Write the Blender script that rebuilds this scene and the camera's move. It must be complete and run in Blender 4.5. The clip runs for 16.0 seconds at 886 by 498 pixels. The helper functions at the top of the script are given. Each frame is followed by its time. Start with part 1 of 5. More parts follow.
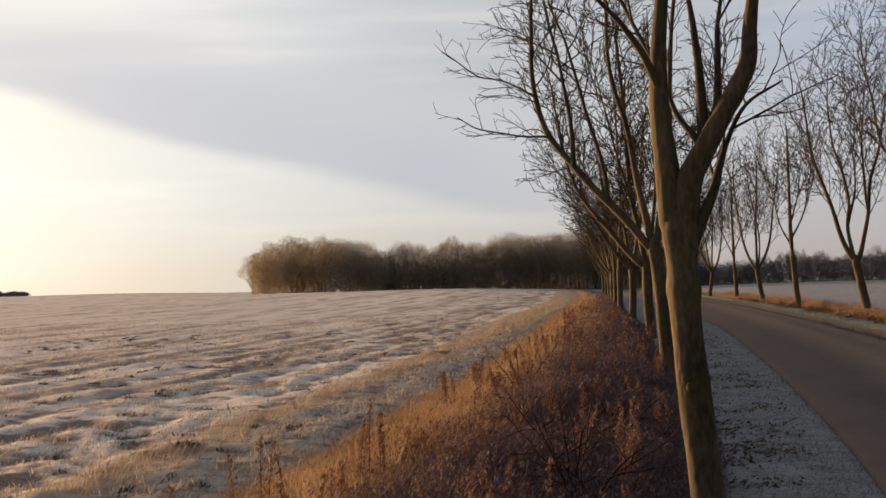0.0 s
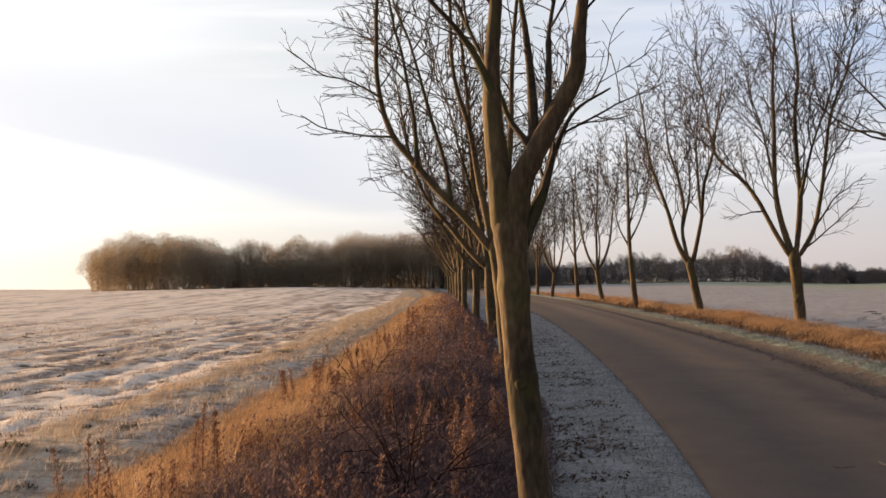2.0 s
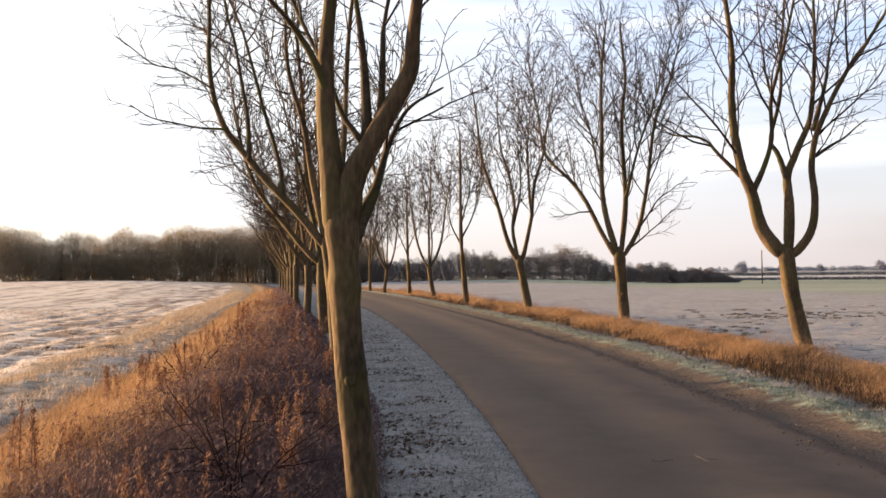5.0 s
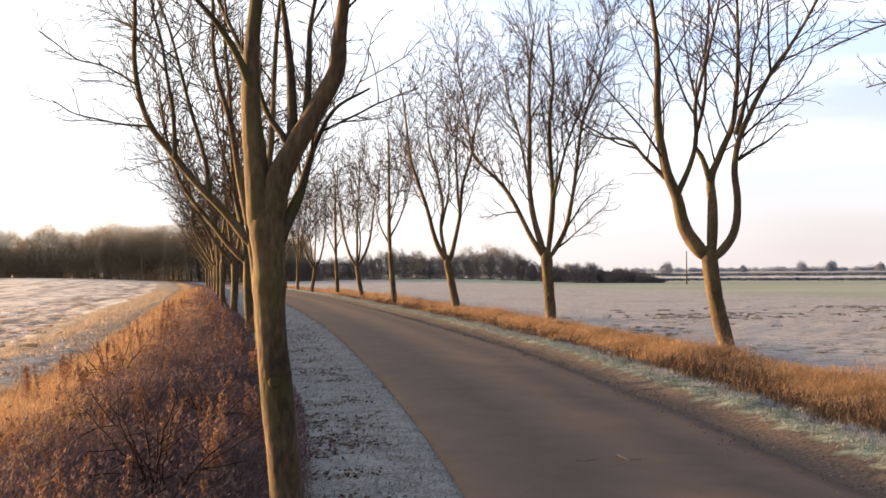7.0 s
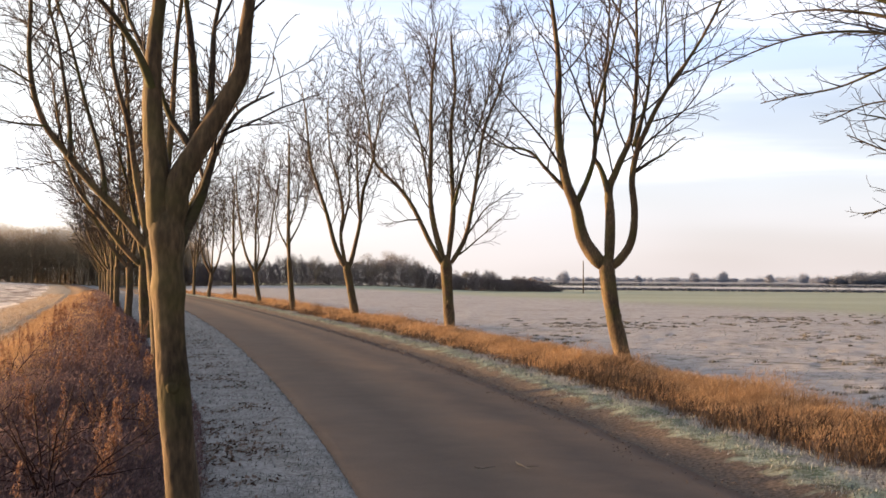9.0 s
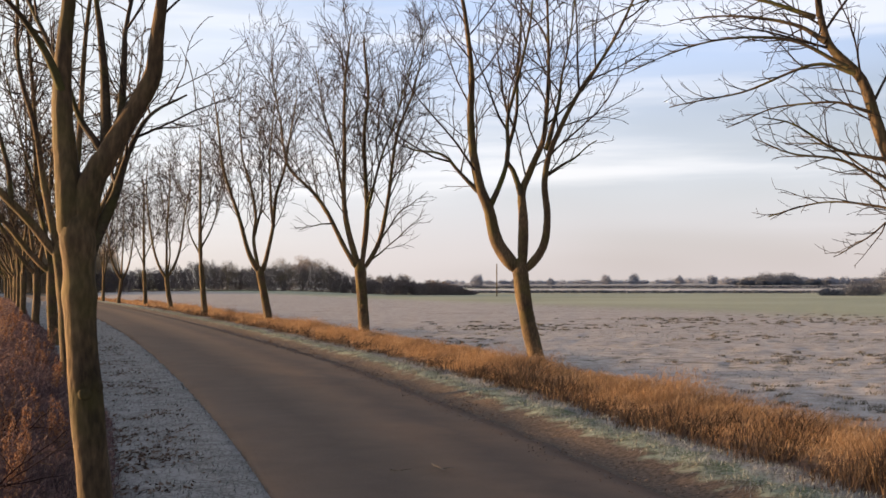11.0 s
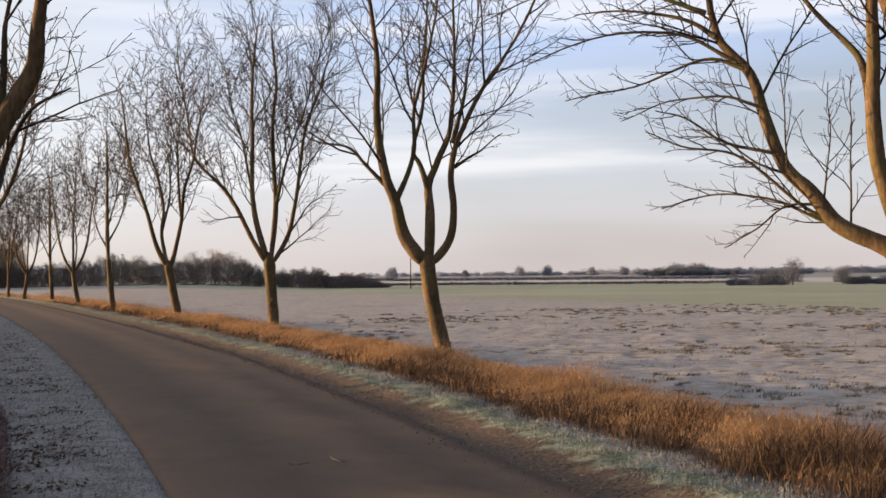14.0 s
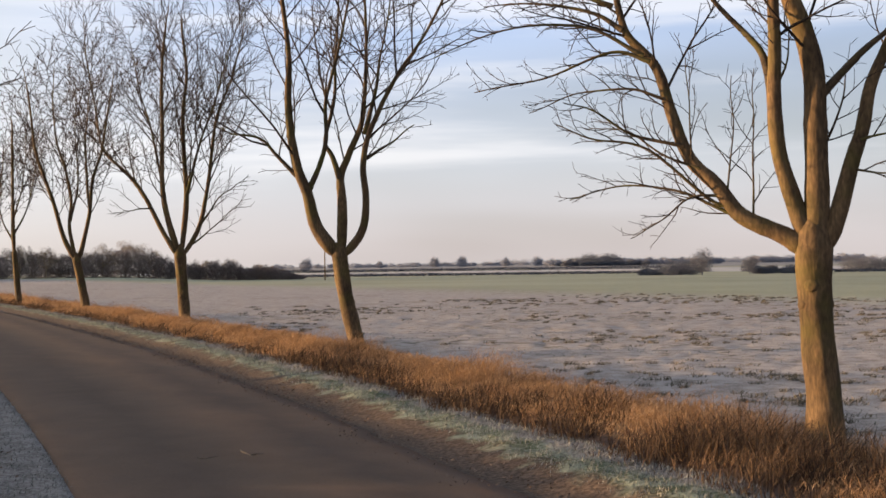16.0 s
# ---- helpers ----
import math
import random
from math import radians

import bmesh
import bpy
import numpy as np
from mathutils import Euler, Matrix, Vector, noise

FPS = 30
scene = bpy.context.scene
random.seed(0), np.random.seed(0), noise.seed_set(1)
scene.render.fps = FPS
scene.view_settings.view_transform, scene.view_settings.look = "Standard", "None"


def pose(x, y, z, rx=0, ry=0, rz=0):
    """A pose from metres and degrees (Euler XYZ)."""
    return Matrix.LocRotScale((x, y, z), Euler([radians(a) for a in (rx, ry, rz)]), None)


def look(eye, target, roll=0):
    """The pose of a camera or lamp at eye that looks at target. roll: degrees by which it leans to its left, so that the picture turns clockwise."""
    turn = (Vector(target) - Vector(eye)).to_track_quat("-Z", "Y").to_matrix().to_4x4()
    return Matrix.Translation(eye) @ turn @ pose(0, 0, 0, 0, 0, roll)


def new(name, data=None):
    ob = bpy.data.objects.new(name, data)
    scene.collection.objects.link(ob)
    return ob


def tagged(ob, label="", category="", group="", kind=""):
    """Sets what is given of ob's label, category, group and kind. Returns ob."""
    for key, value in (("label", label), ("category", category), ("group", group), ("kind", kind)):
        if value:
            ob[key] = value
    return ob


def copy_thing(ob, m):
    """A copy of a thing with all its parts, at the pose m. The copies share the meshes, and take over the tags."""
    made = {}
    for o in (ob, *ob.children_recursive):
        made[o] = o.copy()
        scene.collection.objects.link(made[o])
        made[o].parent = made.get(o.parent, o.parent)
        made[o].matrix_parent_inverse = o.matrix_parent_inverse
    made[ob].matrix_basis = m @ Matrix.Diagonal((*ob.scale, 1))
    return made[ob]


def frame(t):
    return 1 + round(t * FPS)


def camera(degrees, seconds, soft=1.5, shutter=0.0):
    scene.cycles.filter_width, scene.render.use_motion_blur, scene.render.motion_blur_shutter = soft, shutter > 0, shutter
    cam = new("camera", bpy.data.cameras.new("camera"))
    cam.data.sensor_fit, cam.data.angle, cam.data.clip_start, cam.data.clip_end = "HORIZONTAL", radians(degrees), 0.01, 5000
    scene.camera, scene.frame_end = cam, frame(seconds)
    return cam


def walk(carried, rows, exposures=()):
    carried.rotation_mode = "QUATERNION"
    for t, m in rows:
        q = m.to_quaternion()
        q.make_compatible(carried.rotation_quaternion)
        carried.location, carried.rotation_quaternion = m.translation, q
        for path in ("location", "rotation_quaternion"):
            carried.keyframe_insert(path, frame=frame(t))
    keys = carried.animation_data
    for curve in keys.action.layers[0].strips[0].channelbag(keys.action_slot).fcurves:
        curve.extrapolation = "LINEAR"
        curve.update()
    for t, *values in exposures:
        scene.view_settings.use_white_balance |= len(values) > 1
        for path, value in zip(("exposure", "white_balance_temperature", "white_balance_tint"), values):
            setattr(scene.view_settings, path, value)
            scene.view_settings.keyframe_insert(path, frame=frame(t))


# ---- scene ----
# ---- camera and its walk ----
cam = camera(39.56, 16.0, soft=1.6)
PATH = [
    (0.0, pose(-0.104, 0.129, 1.695, 91.72, 1.75, 0.00)),
    (0.5, pose(-0.080, 0.111, 1.690, 91.76, 1.59, -1.96)),
    (1.0, pose(-0.047, 0.090, 1.685, 91.72, 1.48, -3.69)),
    (1.5, pose(-0.031, 0.067, 1.688, 91.63, 1.24, -4.56)),
    (2.0, pose(-0.034, 0.046, 1.690, 91.49, 1.31, -7.12)),
    (2.5, pose(-0.032, 0.036, 1.689, 91.35, 0.79, -9.00)),
    (3.0, pose(-0.037, 0.030, 1.688, 91.20, 0.99, -10.41)),
    (3.5, pose(-0.029, 0.035, 1.688, 91.11, 0.96, -11.79)),
    (4.0, pose(-0.026, 0.036, 1.690, 91.24, 0.87, -12.82)),
    (6.5, pose(-0.013, 0.054, 1.705, 90.95, 0.42, -17.57)),
    (7.0, pose(-0.007, 0.035, 1.709, 91.09, 0.39, -18.22)),
    (7.5, pose(-0.005, 0.029, 1.712, 91.17, 0.30, -19.31)),
    (8.0, pose(-0.014, 0.021, 1.708, 91.15, 0.13, -20.59)),
    (8.5, pose(-0.023, 0.039, 1.706, 91.21, -0.05, -21.94)),
    (9.0, pose(-0.029, 0.041, 1.706, 91.42, -0.31, -22.92)),
    (11.5, pose(-0.053, -0.007, 1.696, 91.61, 0.39, -27.76)),
    (12.0, pose(-0.036, -0.036, 1.709, 91.61, 0.47, -28.44)),
    (12.5, pose(-0.018, -0.050, 1.712, 91.48, 0.24, -29.11)),
    (13.0, pose(0.024, -0.045, 1.707, 91.37, -0.03, -29.99)),
    (13.5, pose(0.050, -0.068, 1.705, 91.35, 0.22, -30.51)),
    (14.0, pose(0.073, -0.083, 1.701, 91.23, 0.59, -30.87)),
    (14.5, pose(0.108, -0.088, 1.705, 91.07, 0.98, -31.39)),
    (15.0, pose(0.130, -0.093, 1.701, 91.02, 0.67, -31.89)),
    (15.5, pose(0.105, -0.111, 1.705, 90.90, 0.96, -33.40)),
    (16.0, pose(0.106, -0.113, 1.702, 90.77, 0.84, -34.83)),
]
EXPOSURES = [(0.0, 0.68), (1.5, 1.10), (3.5, 1.48), (7.0, 1.88), (9.0, 1.80), (12.0, 1.37), (16.0, 1.36)]
walk(cam, PATH, EXPOSURES)

# ---- world and sun ----
SUN_AZ, SUN_EL = -48.0, 3.9      # degrees; azimuth clockwise from +y


def build_world():
    w = bpy.data.worlds.new("winter_sky")
    scene.world = w
    w.use_nodes = True
    nt = w.node_tree
    nt.nodes.clear()
    N, L = nt.nodes.new, nt.links.new
    out, bg = N("ShaderNodeOutputWorld"), N("ShaderNodeBackground")
    sky = N("ShaderNodeTexSky")
    sky.sky_type, sky.sun_disc = "NISHITA", False
    sky.sun_elevation, sky.sun_rotation = radians(SUN_EL), radians(SUN_AZ)
    sky.altitude, sky.air_density, sky.dust_density, sky.ozone_density = 50, 1.0, 1.0, 1.5
    tc, sep = N("ShaderNodeTexCoord"), N("ShaderNodeSeparateXYZ")
    L(tc.outputs["Generated"], sep.inputs[0])

    def m(op, a, b=None, clamp=False):
        n = N("ShaderNodeMath")
        n.operation, n.use_clamp = op, clamp
        for i, v in enumerate((a, b)):
            if v is None:
                continue
            if isinstance(v, (int, float)):
                n.inputs[i].default_value = v
            else:
                L(v, n.inputs[i])
        return n.outputs[0]

    def ramp(v, lo, hi):
        n = N("ShaderNodeMapRange")
        n.interpolation_type = "SMOOTHSTEP"
        n.inputs["From Min"].default_value, n.inputs["From Max"].default_value = lo, hi
        L(v, n.inputs["Value"])
        return n.outputs["Result"]

    def cloud_noise(scale, detail, stretch):
        mp, nz = N("ShaderNodeMapping"), N("ShaderNodeTexNoise")
        mp.inputs["Scale"].default_value = stretch
        nz.inputs["Scale"].default_value, nz.inputs["Detail"].default_value = scale, detail
        L(tc.outputs["Generated"], mp.inputs[0])
        L(mp.outputs[0], nz.inputs["Vector"])
        return nz.outputs["Fac"]

    # thin high cloud everywhere, paler and pinker towards the horizon, bluer above, bright round the sun;
    # a grey sheet of stratus whose lower edge slopes down away from the sunrise
    x, y, z = sep.outputs

    def mix(fac, p, q, mode="MIX"):
        n = N("ShaderNodeMixRGB")
        n.blend_type = mode
        for k, v in enumerate((fac, p, q)):
            if isinstance(v, (int, float)):
                n.inputs[k].default_value = v
            elif isinstance(v, tuple):
                n.inputs[k].default_value = (*v, 1)
            else:
                L(v, n.inputs[k])
        return n.outputs[0]

    soft = cloud_noise(2.2, 5, (1, 1, 5))
    streak = cloud_noise(2.6, 5, (1, 1, 12))
    broad = cloud_noise(1.3, 3, (1, 1, 6))
    dot = N("ShaderNodeVectorMath")
    dot.operation = "DOT_PRODUCT"
    L(tc.outputs["Generated"], dot.inputs[0])
    sa, se = radians(SUN_AZ), radians(SUN_EL)
    dot.inputs[1].default_value = (math.sin(sa) * math.cos(se), math.cos(sa) * math.cos(se), math.sin(se))
    near = m("MAXIMUM", dot.outputs["Value"], 0.0)
    haze = mix(ramp(z, 0.0, 0.10), (6.6, 6.0, 5.95), (6.8, 7.1, 7.7))
    haze = mix(m("MULTIPLY", ramp(z, 0.06, 0.25), m("ADD", 0.75, m("MULTIPLY", ramp(x, 0.2, 0.55), 0.25))), haze, mix(ramp(x, 0.1, 0.5), (7.0, 7.5, 9.0), (4.5, 6.0, 9.0)))
    haze = mix(ramp(z, 0.24, 0.65), haze, (1.0, 1.5, 2.6))
    # thin haze scatters forward: dimmer away from the sun
    haze = mix(ramp(dot.outputs["Value"], -0.90, -0.15), mix(1.0, haze, (0.24, 0.25, 0.28), "MULTIPLY"), haze)
    thick = m("ADD", 0.62, m("MULTIPLY", ramp(broad, 0.35, 0.65), 0.3), True)
    col = mix(thick, sky.outputs[0], haze)
    veil = m("MULTIPLY", ramp(streak, 0.45, 0.70), ramp(z, 0.015, 0.09))
    col = mix(m("MULTIPLY", veil, 0.6), col, (9.4, 9.2, 9.3))
    edge = m("SUBTRACT", 0.063, m("MULTIPLY", x, 0.26))
    above = m("ADD", m("SUBTRACT", z, edge), m("MULTIPLY", m("SUBTRACT", soft, 0.5), 0.045))
    sheet = m("MULTIPLY", ramp(above, -0.004, 0.016), m("SUBTRACT", 1.0, m("MULTIPLY", ramp(above, 0.03, 0.12), 0.75)))
    sheet = m("MULTIPLY", sheet, m("SUBTRACT", 1.0, ramp(x, -0.02, 0.17)))
    clear = m("SUBTRACT", 1.0, m("MULTIPLY", sheet, 0.52))
    wide = m("MULTIPLY", m("POWER", near, 3.0), clear)
    tight = m("MULTIPLY", m("POWER", near, 16.0), clear)
    col = mix(m("MULTIPLY", sheet, 0.66), col, (6.3, 6.5, 7.7))
    col = mix(wide, col, (9.8, 9.2, 7.0), "ADD")
    col = mix(tight, col, (20.0, 13.5, 6.0), "ADD")
    L(col, bg.inputs["Color"])
    bg.inputs["Strength"].default_value = 0.0445
    L(bg.outputs[0], out.inputs[0])


build_world()
sun = new("sun", bpy.data.lights.new("sun", "SUN"))
sun.data.energy, sun.data.angle, sun.data.color = 5.0, radians(1.2), (1.0, 0.61, 0.30)
a, e = radians(SUN_AZ), radians(SUN_EL)
sun.matrix_world = look((0, 0, 30), (-math.sin(a) * math.cos(e), -math.cos(a) * math.cos(e), 30 - math.sin(e)))

# ---- materials ----


def material(name, colours, scale=3.0, rough=0.85, bump=0.3, fine=40.0, spread=(0.35, 0.65), island=0.0, metal=0.0, stretch=(1, 1, 1), spec=0.3, dist=0.02, wear=None, thin=0.0):
    """A surface with noise at two scales. colours: two or three base colours; island: how much each piece differs; wear: (colour, amount, scale) of patches."""
    mt = bpy.data.materials.new(name)
    mt.use_nodes = True
    nt = mt.node_tree
    N, L = nt.nodes.new, nt.links.new
    p = nt.nodes["Principled BSDF"]
    p.inputs["Roughness"].default_value, p.inputs["Metallic"].default_value = rough, metal
    p.inputs["Specular IOR Level"].default_value = spec
    tc, mp = N("ShaderNodeTexCoord"), N("ShaderNodeMapping")
    mp.inputs["Scale"].default_value = stretch
    L(tc.outputs["Object"], mp.inputs[0])
    n1, n2 = N("ShaderNodeTexNoise"), N("ShaderNodeTexNoise")
    n1.inputs["Scale"].default_value, n1.inputs["Detail"].default_value = scale, 5
    n2.inputs["Scale"].default_value, n2.inputs["Detail"].default_value = fine, 4
    L(mp.outputs[0], n1.inputs["Vector"])
    L(mp.outputs[0], n2.inputs["Vector"])
    mix = N("ShaderNodeMath")
    mix.operation = "MULTIPLY_ADD"
    L(n2.outputs["Fac"], mix.inputs[0])
    mix.inputs[1].default_value = 0.45
    sub = N("ShaderNodeMath")
    sub.operation = "MULTIPLY_ADD"
    L(n1.outputs["Fac"], sub.inputs[0])
    sub.inputs[1].default_value, sub.inputs[2].default_value = 0.55, 0.0
    L(sub.outputs[0], mix.inputs[2])
    fac = mix.outputs[0]
    if island:
        geo, ad = N("ShaderNodeNewGeometry"), N("ShaderNodeMath")
        ad.operation = "MULTIPLY_ADD"
        L(geo.outputs["Random Per Island"], ad.inputs[0])
        ad.inputs[1].default_value = island
        s2 = N("ShaderNodeMath")
        s2.operation = "SUBTRACT"
        L(fac, s2.inputs[0])
        s2.inputs[1].default_value = island / 2
        L(s2.outputs[0], ad.inputs[2])
        fac = ad.outputs[0]
    rp = N("ShaderNodeValToRGB")
    els = rp.color_ramp.elements
    els[0].position, els[1].position = spread
    els[0].color, els[1].color = (*colours[0], 1), (*colours[-1], 1)
    if len(colours) == 3:
        k = els.new((spread[0] + spread[1]) / 2)
        k.color = (*colours[1], 1)
    L(fac, rp.inputs[0])
    col = rp.outputs[0]
    if wear:
        n3, wr, mx = N("ShaderNodeTexNoise"), N("ShaderNodeMapRange"), N("ShaderNodeMixRGB")
        n3.inputs["Scale"].default_value, n3.inputs["Detail"].default_value = wear[2], 6
        L(tc.outputs["Object"], n3.inputs["Vector"])
        wr.inputs["From Min"].default_value, wr.inputs["From Max"].default_value = 0.48, 0.62
        wr.inputs["To Max"].default_value = wear[1]
        L(n3.outputs["Fac"], wr.inputs["Value"])
        L(wr.outputs[0], mx.inputs[0])
        L(col, mx.inputs[1])
        mx.inputs[2].default_value = (*wear[0], 1)
        col = mx.outputs[0]
    L(col, p.inputs["Base Color"])
    if thin:
        tl, mx2, ou = N("ShaderNodeBsdfTranslucent"), N("ShaderNodeMixShader"), nt.nodes["Material Output"]
        L(col, tl.inputs["Color"])
        mx2.inputs[0].default_value = thin
        L(p.outputs[0], mx2.inputs[1])
        L(tl.outputs[0], mx2.inputs[2])
        L(mx2.outputs[0], ou.inputs["Surface"])
    if bump:
        b = N("ShaderNodeBump")
        b.inputs["Strength"].default_value, b.inputs["Distance"].default_value = bump, dist
        L(mix.outputs[0], b.inputs["Height"])
        L(b.outputs[0], p.inputs["Normal"])
    return mt


BARK = material("bark", [(0.032, 0.022, 0.013), (0.088, 0.059, 0.033), (0.182, 0.121, 0.066)], 4, 0.9, 0.5, 38, stretch=(1, 1, 0.3), wear=((0.085, 0.075, 0.020), 0.5, 2.2), dist=0.03)
BARK_LIMB = material("limb_bark", [(0.026, 0.020, 0.014), (0.052, 0.038, 0.025), (0.09, 0.066, 0.042)], 6, 0.9, 0.25, 50, wear=((0.075, 0.074, 0.016), 0.75, 2.0), dist=0.03)
TWIG = material("twig_bark", [(0.016, 0.011, 0.009), (0.036, 0.025, 0.020)], 4, 0.85, 0.0, 30, island=0.3)
# far wood: base colour raised for haze in front, translucent for the backlight
WOOD_TWIG = material("hazed_woodland_twigs", [(0.17, 0.135, 0.092), (0.30, 0.24, 0.165)], 1, 0.95, 0.0, 8, island=0.4, thin=0.4)
DRY_GRASS = material("dry_grass", [(0.12, 0.07, 0.039), (0.335, 0.21, 0.12), (0.55, 0.40, 0.26)], 1.3, 0.85, 0.0, 6, spread=(0.25, 0.75), island=0.28, thin=0.45, spec=0.1)
FROST_GRASS = material("frosted_grass", [(0.06, 0.067, 0.055), (0.15, 0.162, 0.152), (0.30, 0.315, 0.31)], 2.0, 0.8, 0.0, 9, spread=(0.2, 0.75), island=0.5)
WEEDS = material("dead_weeds", [(0.045, 0.030, 0.036), (0.10, 0.068, 0.075), (0.19, 0.13, 0.125)], 1.2, 0.9, 0.0, 9, spread=(0.2, 0.8), island=0.35, thin=0.1)
RUST_SEED = material("rust_seed_heads", [(0.11, 0.050, 0.030), (0.215, 0.108, 0.064), (0.36, 0.215, 0.135)], 3, 0.9, 0.0, 20, spread=(0.2, 0.8), island=0.6, thin=0.2)
CANE = material("bramble_cane", [(0.016, 0.009, 0.010), (0.036, 0.018, 0.018)], 8, 0.9, 0.0, 30, island=0.3, spec=0.1)
STUBBLE = material("frosted_stubble", [(0.17, 0.13, 0.10), (0.35, 0.29, 0.245), (0.54, 0.48, 0.44)], 1.5, 0.85, 0.0, 8, spread=(0.2, 0.8), island=0.6, thin=0.4)


def lane_material():
    """Worn tarmac: darker wheel tracks, a dusty brown crown, grit towards the edges."""
    mt = material("worn_tarmac", [(0.085, 0.061, 0.048), (0.121, 0.088, 0.069), (0.158, 0.115, 0.091)], 1.1, 0.9, 0.8, 60, spread=(0.12, 0.88), dist=0.008, spec=0.2, stretch=(1, 0.3, 1), wear=((0.165, 0.118, 0.09), 0.18, 2.4))
    nt = mt.node_tree
    N, L = nt.nodes.new, nt.links.new
    p = nt.nodes["Principled BSDF"]
    old = p.inputs["Base Color"].links[0].from_socket
    at, nz, tc = N("ShaderNodeAttribute"), N("ShaderNodeTexNoise"), N("ShaderNodeTexCoord")
    at.attribute_name = "across"
    nz.inputs["Scale"].default_value, nz.inputs["Detail"].default_value = 1.3, 6
    L(tc.outputs["Object"], nz.inputs["Vector"])
    ad = N("ShaderNodeMath")
    ad.operation = "MULTIPLY_ADD"
    L(nz.outputs["Fac"], ad.inputs[0])
    ad.inputs[1].default_value = 0.22
    L(at.outputs["Fac"], ad.inputs[2])
    rp = N("ShaderNodeValToRGB")
    els = rp.color_ramp.elements
    els[0].position, els[0].color = 0.0, (1.25, 1.12, 1.0, 1)
    els[1].position, els[1].color = 1.0, (1.12, 0.94, 0.82, 1)
    for pos, c in ((0.15, (1.0, 0.97, 0.95)), (0.33, (0.74, 0.74, 0.76)), (0.46, (1.0, 0.97, 0.93)), (0.60, (1.22, 1.12, 1.02)), (0.76, (0.74, 0.73, 0.75)), (0.90, (1.05, 0.98, 0.92))):
        k = els.new(pos)
        k.color = (*c, 1)
    sc = N("ShaderNodeMath")
    sc.operation = "SUBTRACT"
    L(ad.outputs[0], sc.inputs[0])
    sc.inputs[1].default_value = 0.11
    L(sc.outputs[0], rp.inputs[0])
    mx = N("ShaderNodeMixRGB")
    mx.blend_type = "MULTIPLY"
    mx.inputs[0].default_value = 1.0
    L(old, mx.inputs[1])
    L(rp.outputs[0], mx.inputs[2])
    L(mx.outputs[0], p.inputs["Base Color"])
    return mt


TARMAC = lane_material()
TUSSOCK = material("dark_tussock", [(0.045, 0.042, 0.030), (0.095, 0.085, 0.062), (0.20, 0.18, 0.15)], 1.5, 0.9, 0.0, 8, spread=(0.2, 0.8), island=0.6)
LEAF_LITTER = material("leaf_litter", [(0.035, 0.022, 0.016), (0.09, 0.055, 0.038), (0.17, 0.13, 0.11)], 6, 0.9, 0.0, 30, spread=(0.2, 0.8), island=0.7)
PALE_STRAW = material("pale_straw", [(0.20, 0.145, 0.10), (0.37, 0.28, 0.20), (0.54, 0.45, 0.36)], 0.8, 0.85, 0.0, 6, spread=(0.2, 0.8), island=0.6, thin=0.4)
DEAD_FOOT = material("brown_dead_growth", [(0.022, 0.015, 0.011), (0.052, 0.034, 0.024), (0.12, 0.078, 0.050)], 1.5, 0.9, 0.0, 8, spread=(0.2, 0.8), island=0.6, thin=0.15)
WEED_FLUFF = material("weed_fluff", [(0.06, 0.038, 0.042), (0.13, 0.085, 0.09), (0.24, 0.155, 0.135)], 1.4, 0.9, 0.0, 7, spread=(0.3, 0.7), island=0.25, thin=0.3)

# ---- mesh helpers ----


def mesh_of(name, verts, faces, mat, smooth=True):
    """A mesh from arrays: verts (n, 3); faces: list of index arrays, each (k, 3) or (k, 4)."""
    me = bpy.data.meshes.new(name)
    verts = np.asarray(verts, np.float32)
    me.vertices.add(len(verts))
    me.vertices.foreach_set("co", verts.ravel())
    faces = [np.asarray(q, np.int32) for q in faces if len(q)]
    loops = np.concatenate([q.ravel() for q in faces])
    counts = np.concatenate([np.full(len(q), q.shape[1], np.int32) for q in faces])
    me.loops.add(len(loops))
    me.loops.foreach_set("vertex_index", loops)
    me.polygons.add(len(counts))
    me.polygons.foreach_set("loop_start", np.concatenate([[0], np.cumsum(counts)[:-1]]).astype(np.int32))
    me.polygons.foreach_set("use_smooth", np.full(len(counts), smooth))
    me.update(calc_edges=True)
    me.materials.append(mat)
    return me


def under(ob, parent):
    ob.parent = parent
    return ob


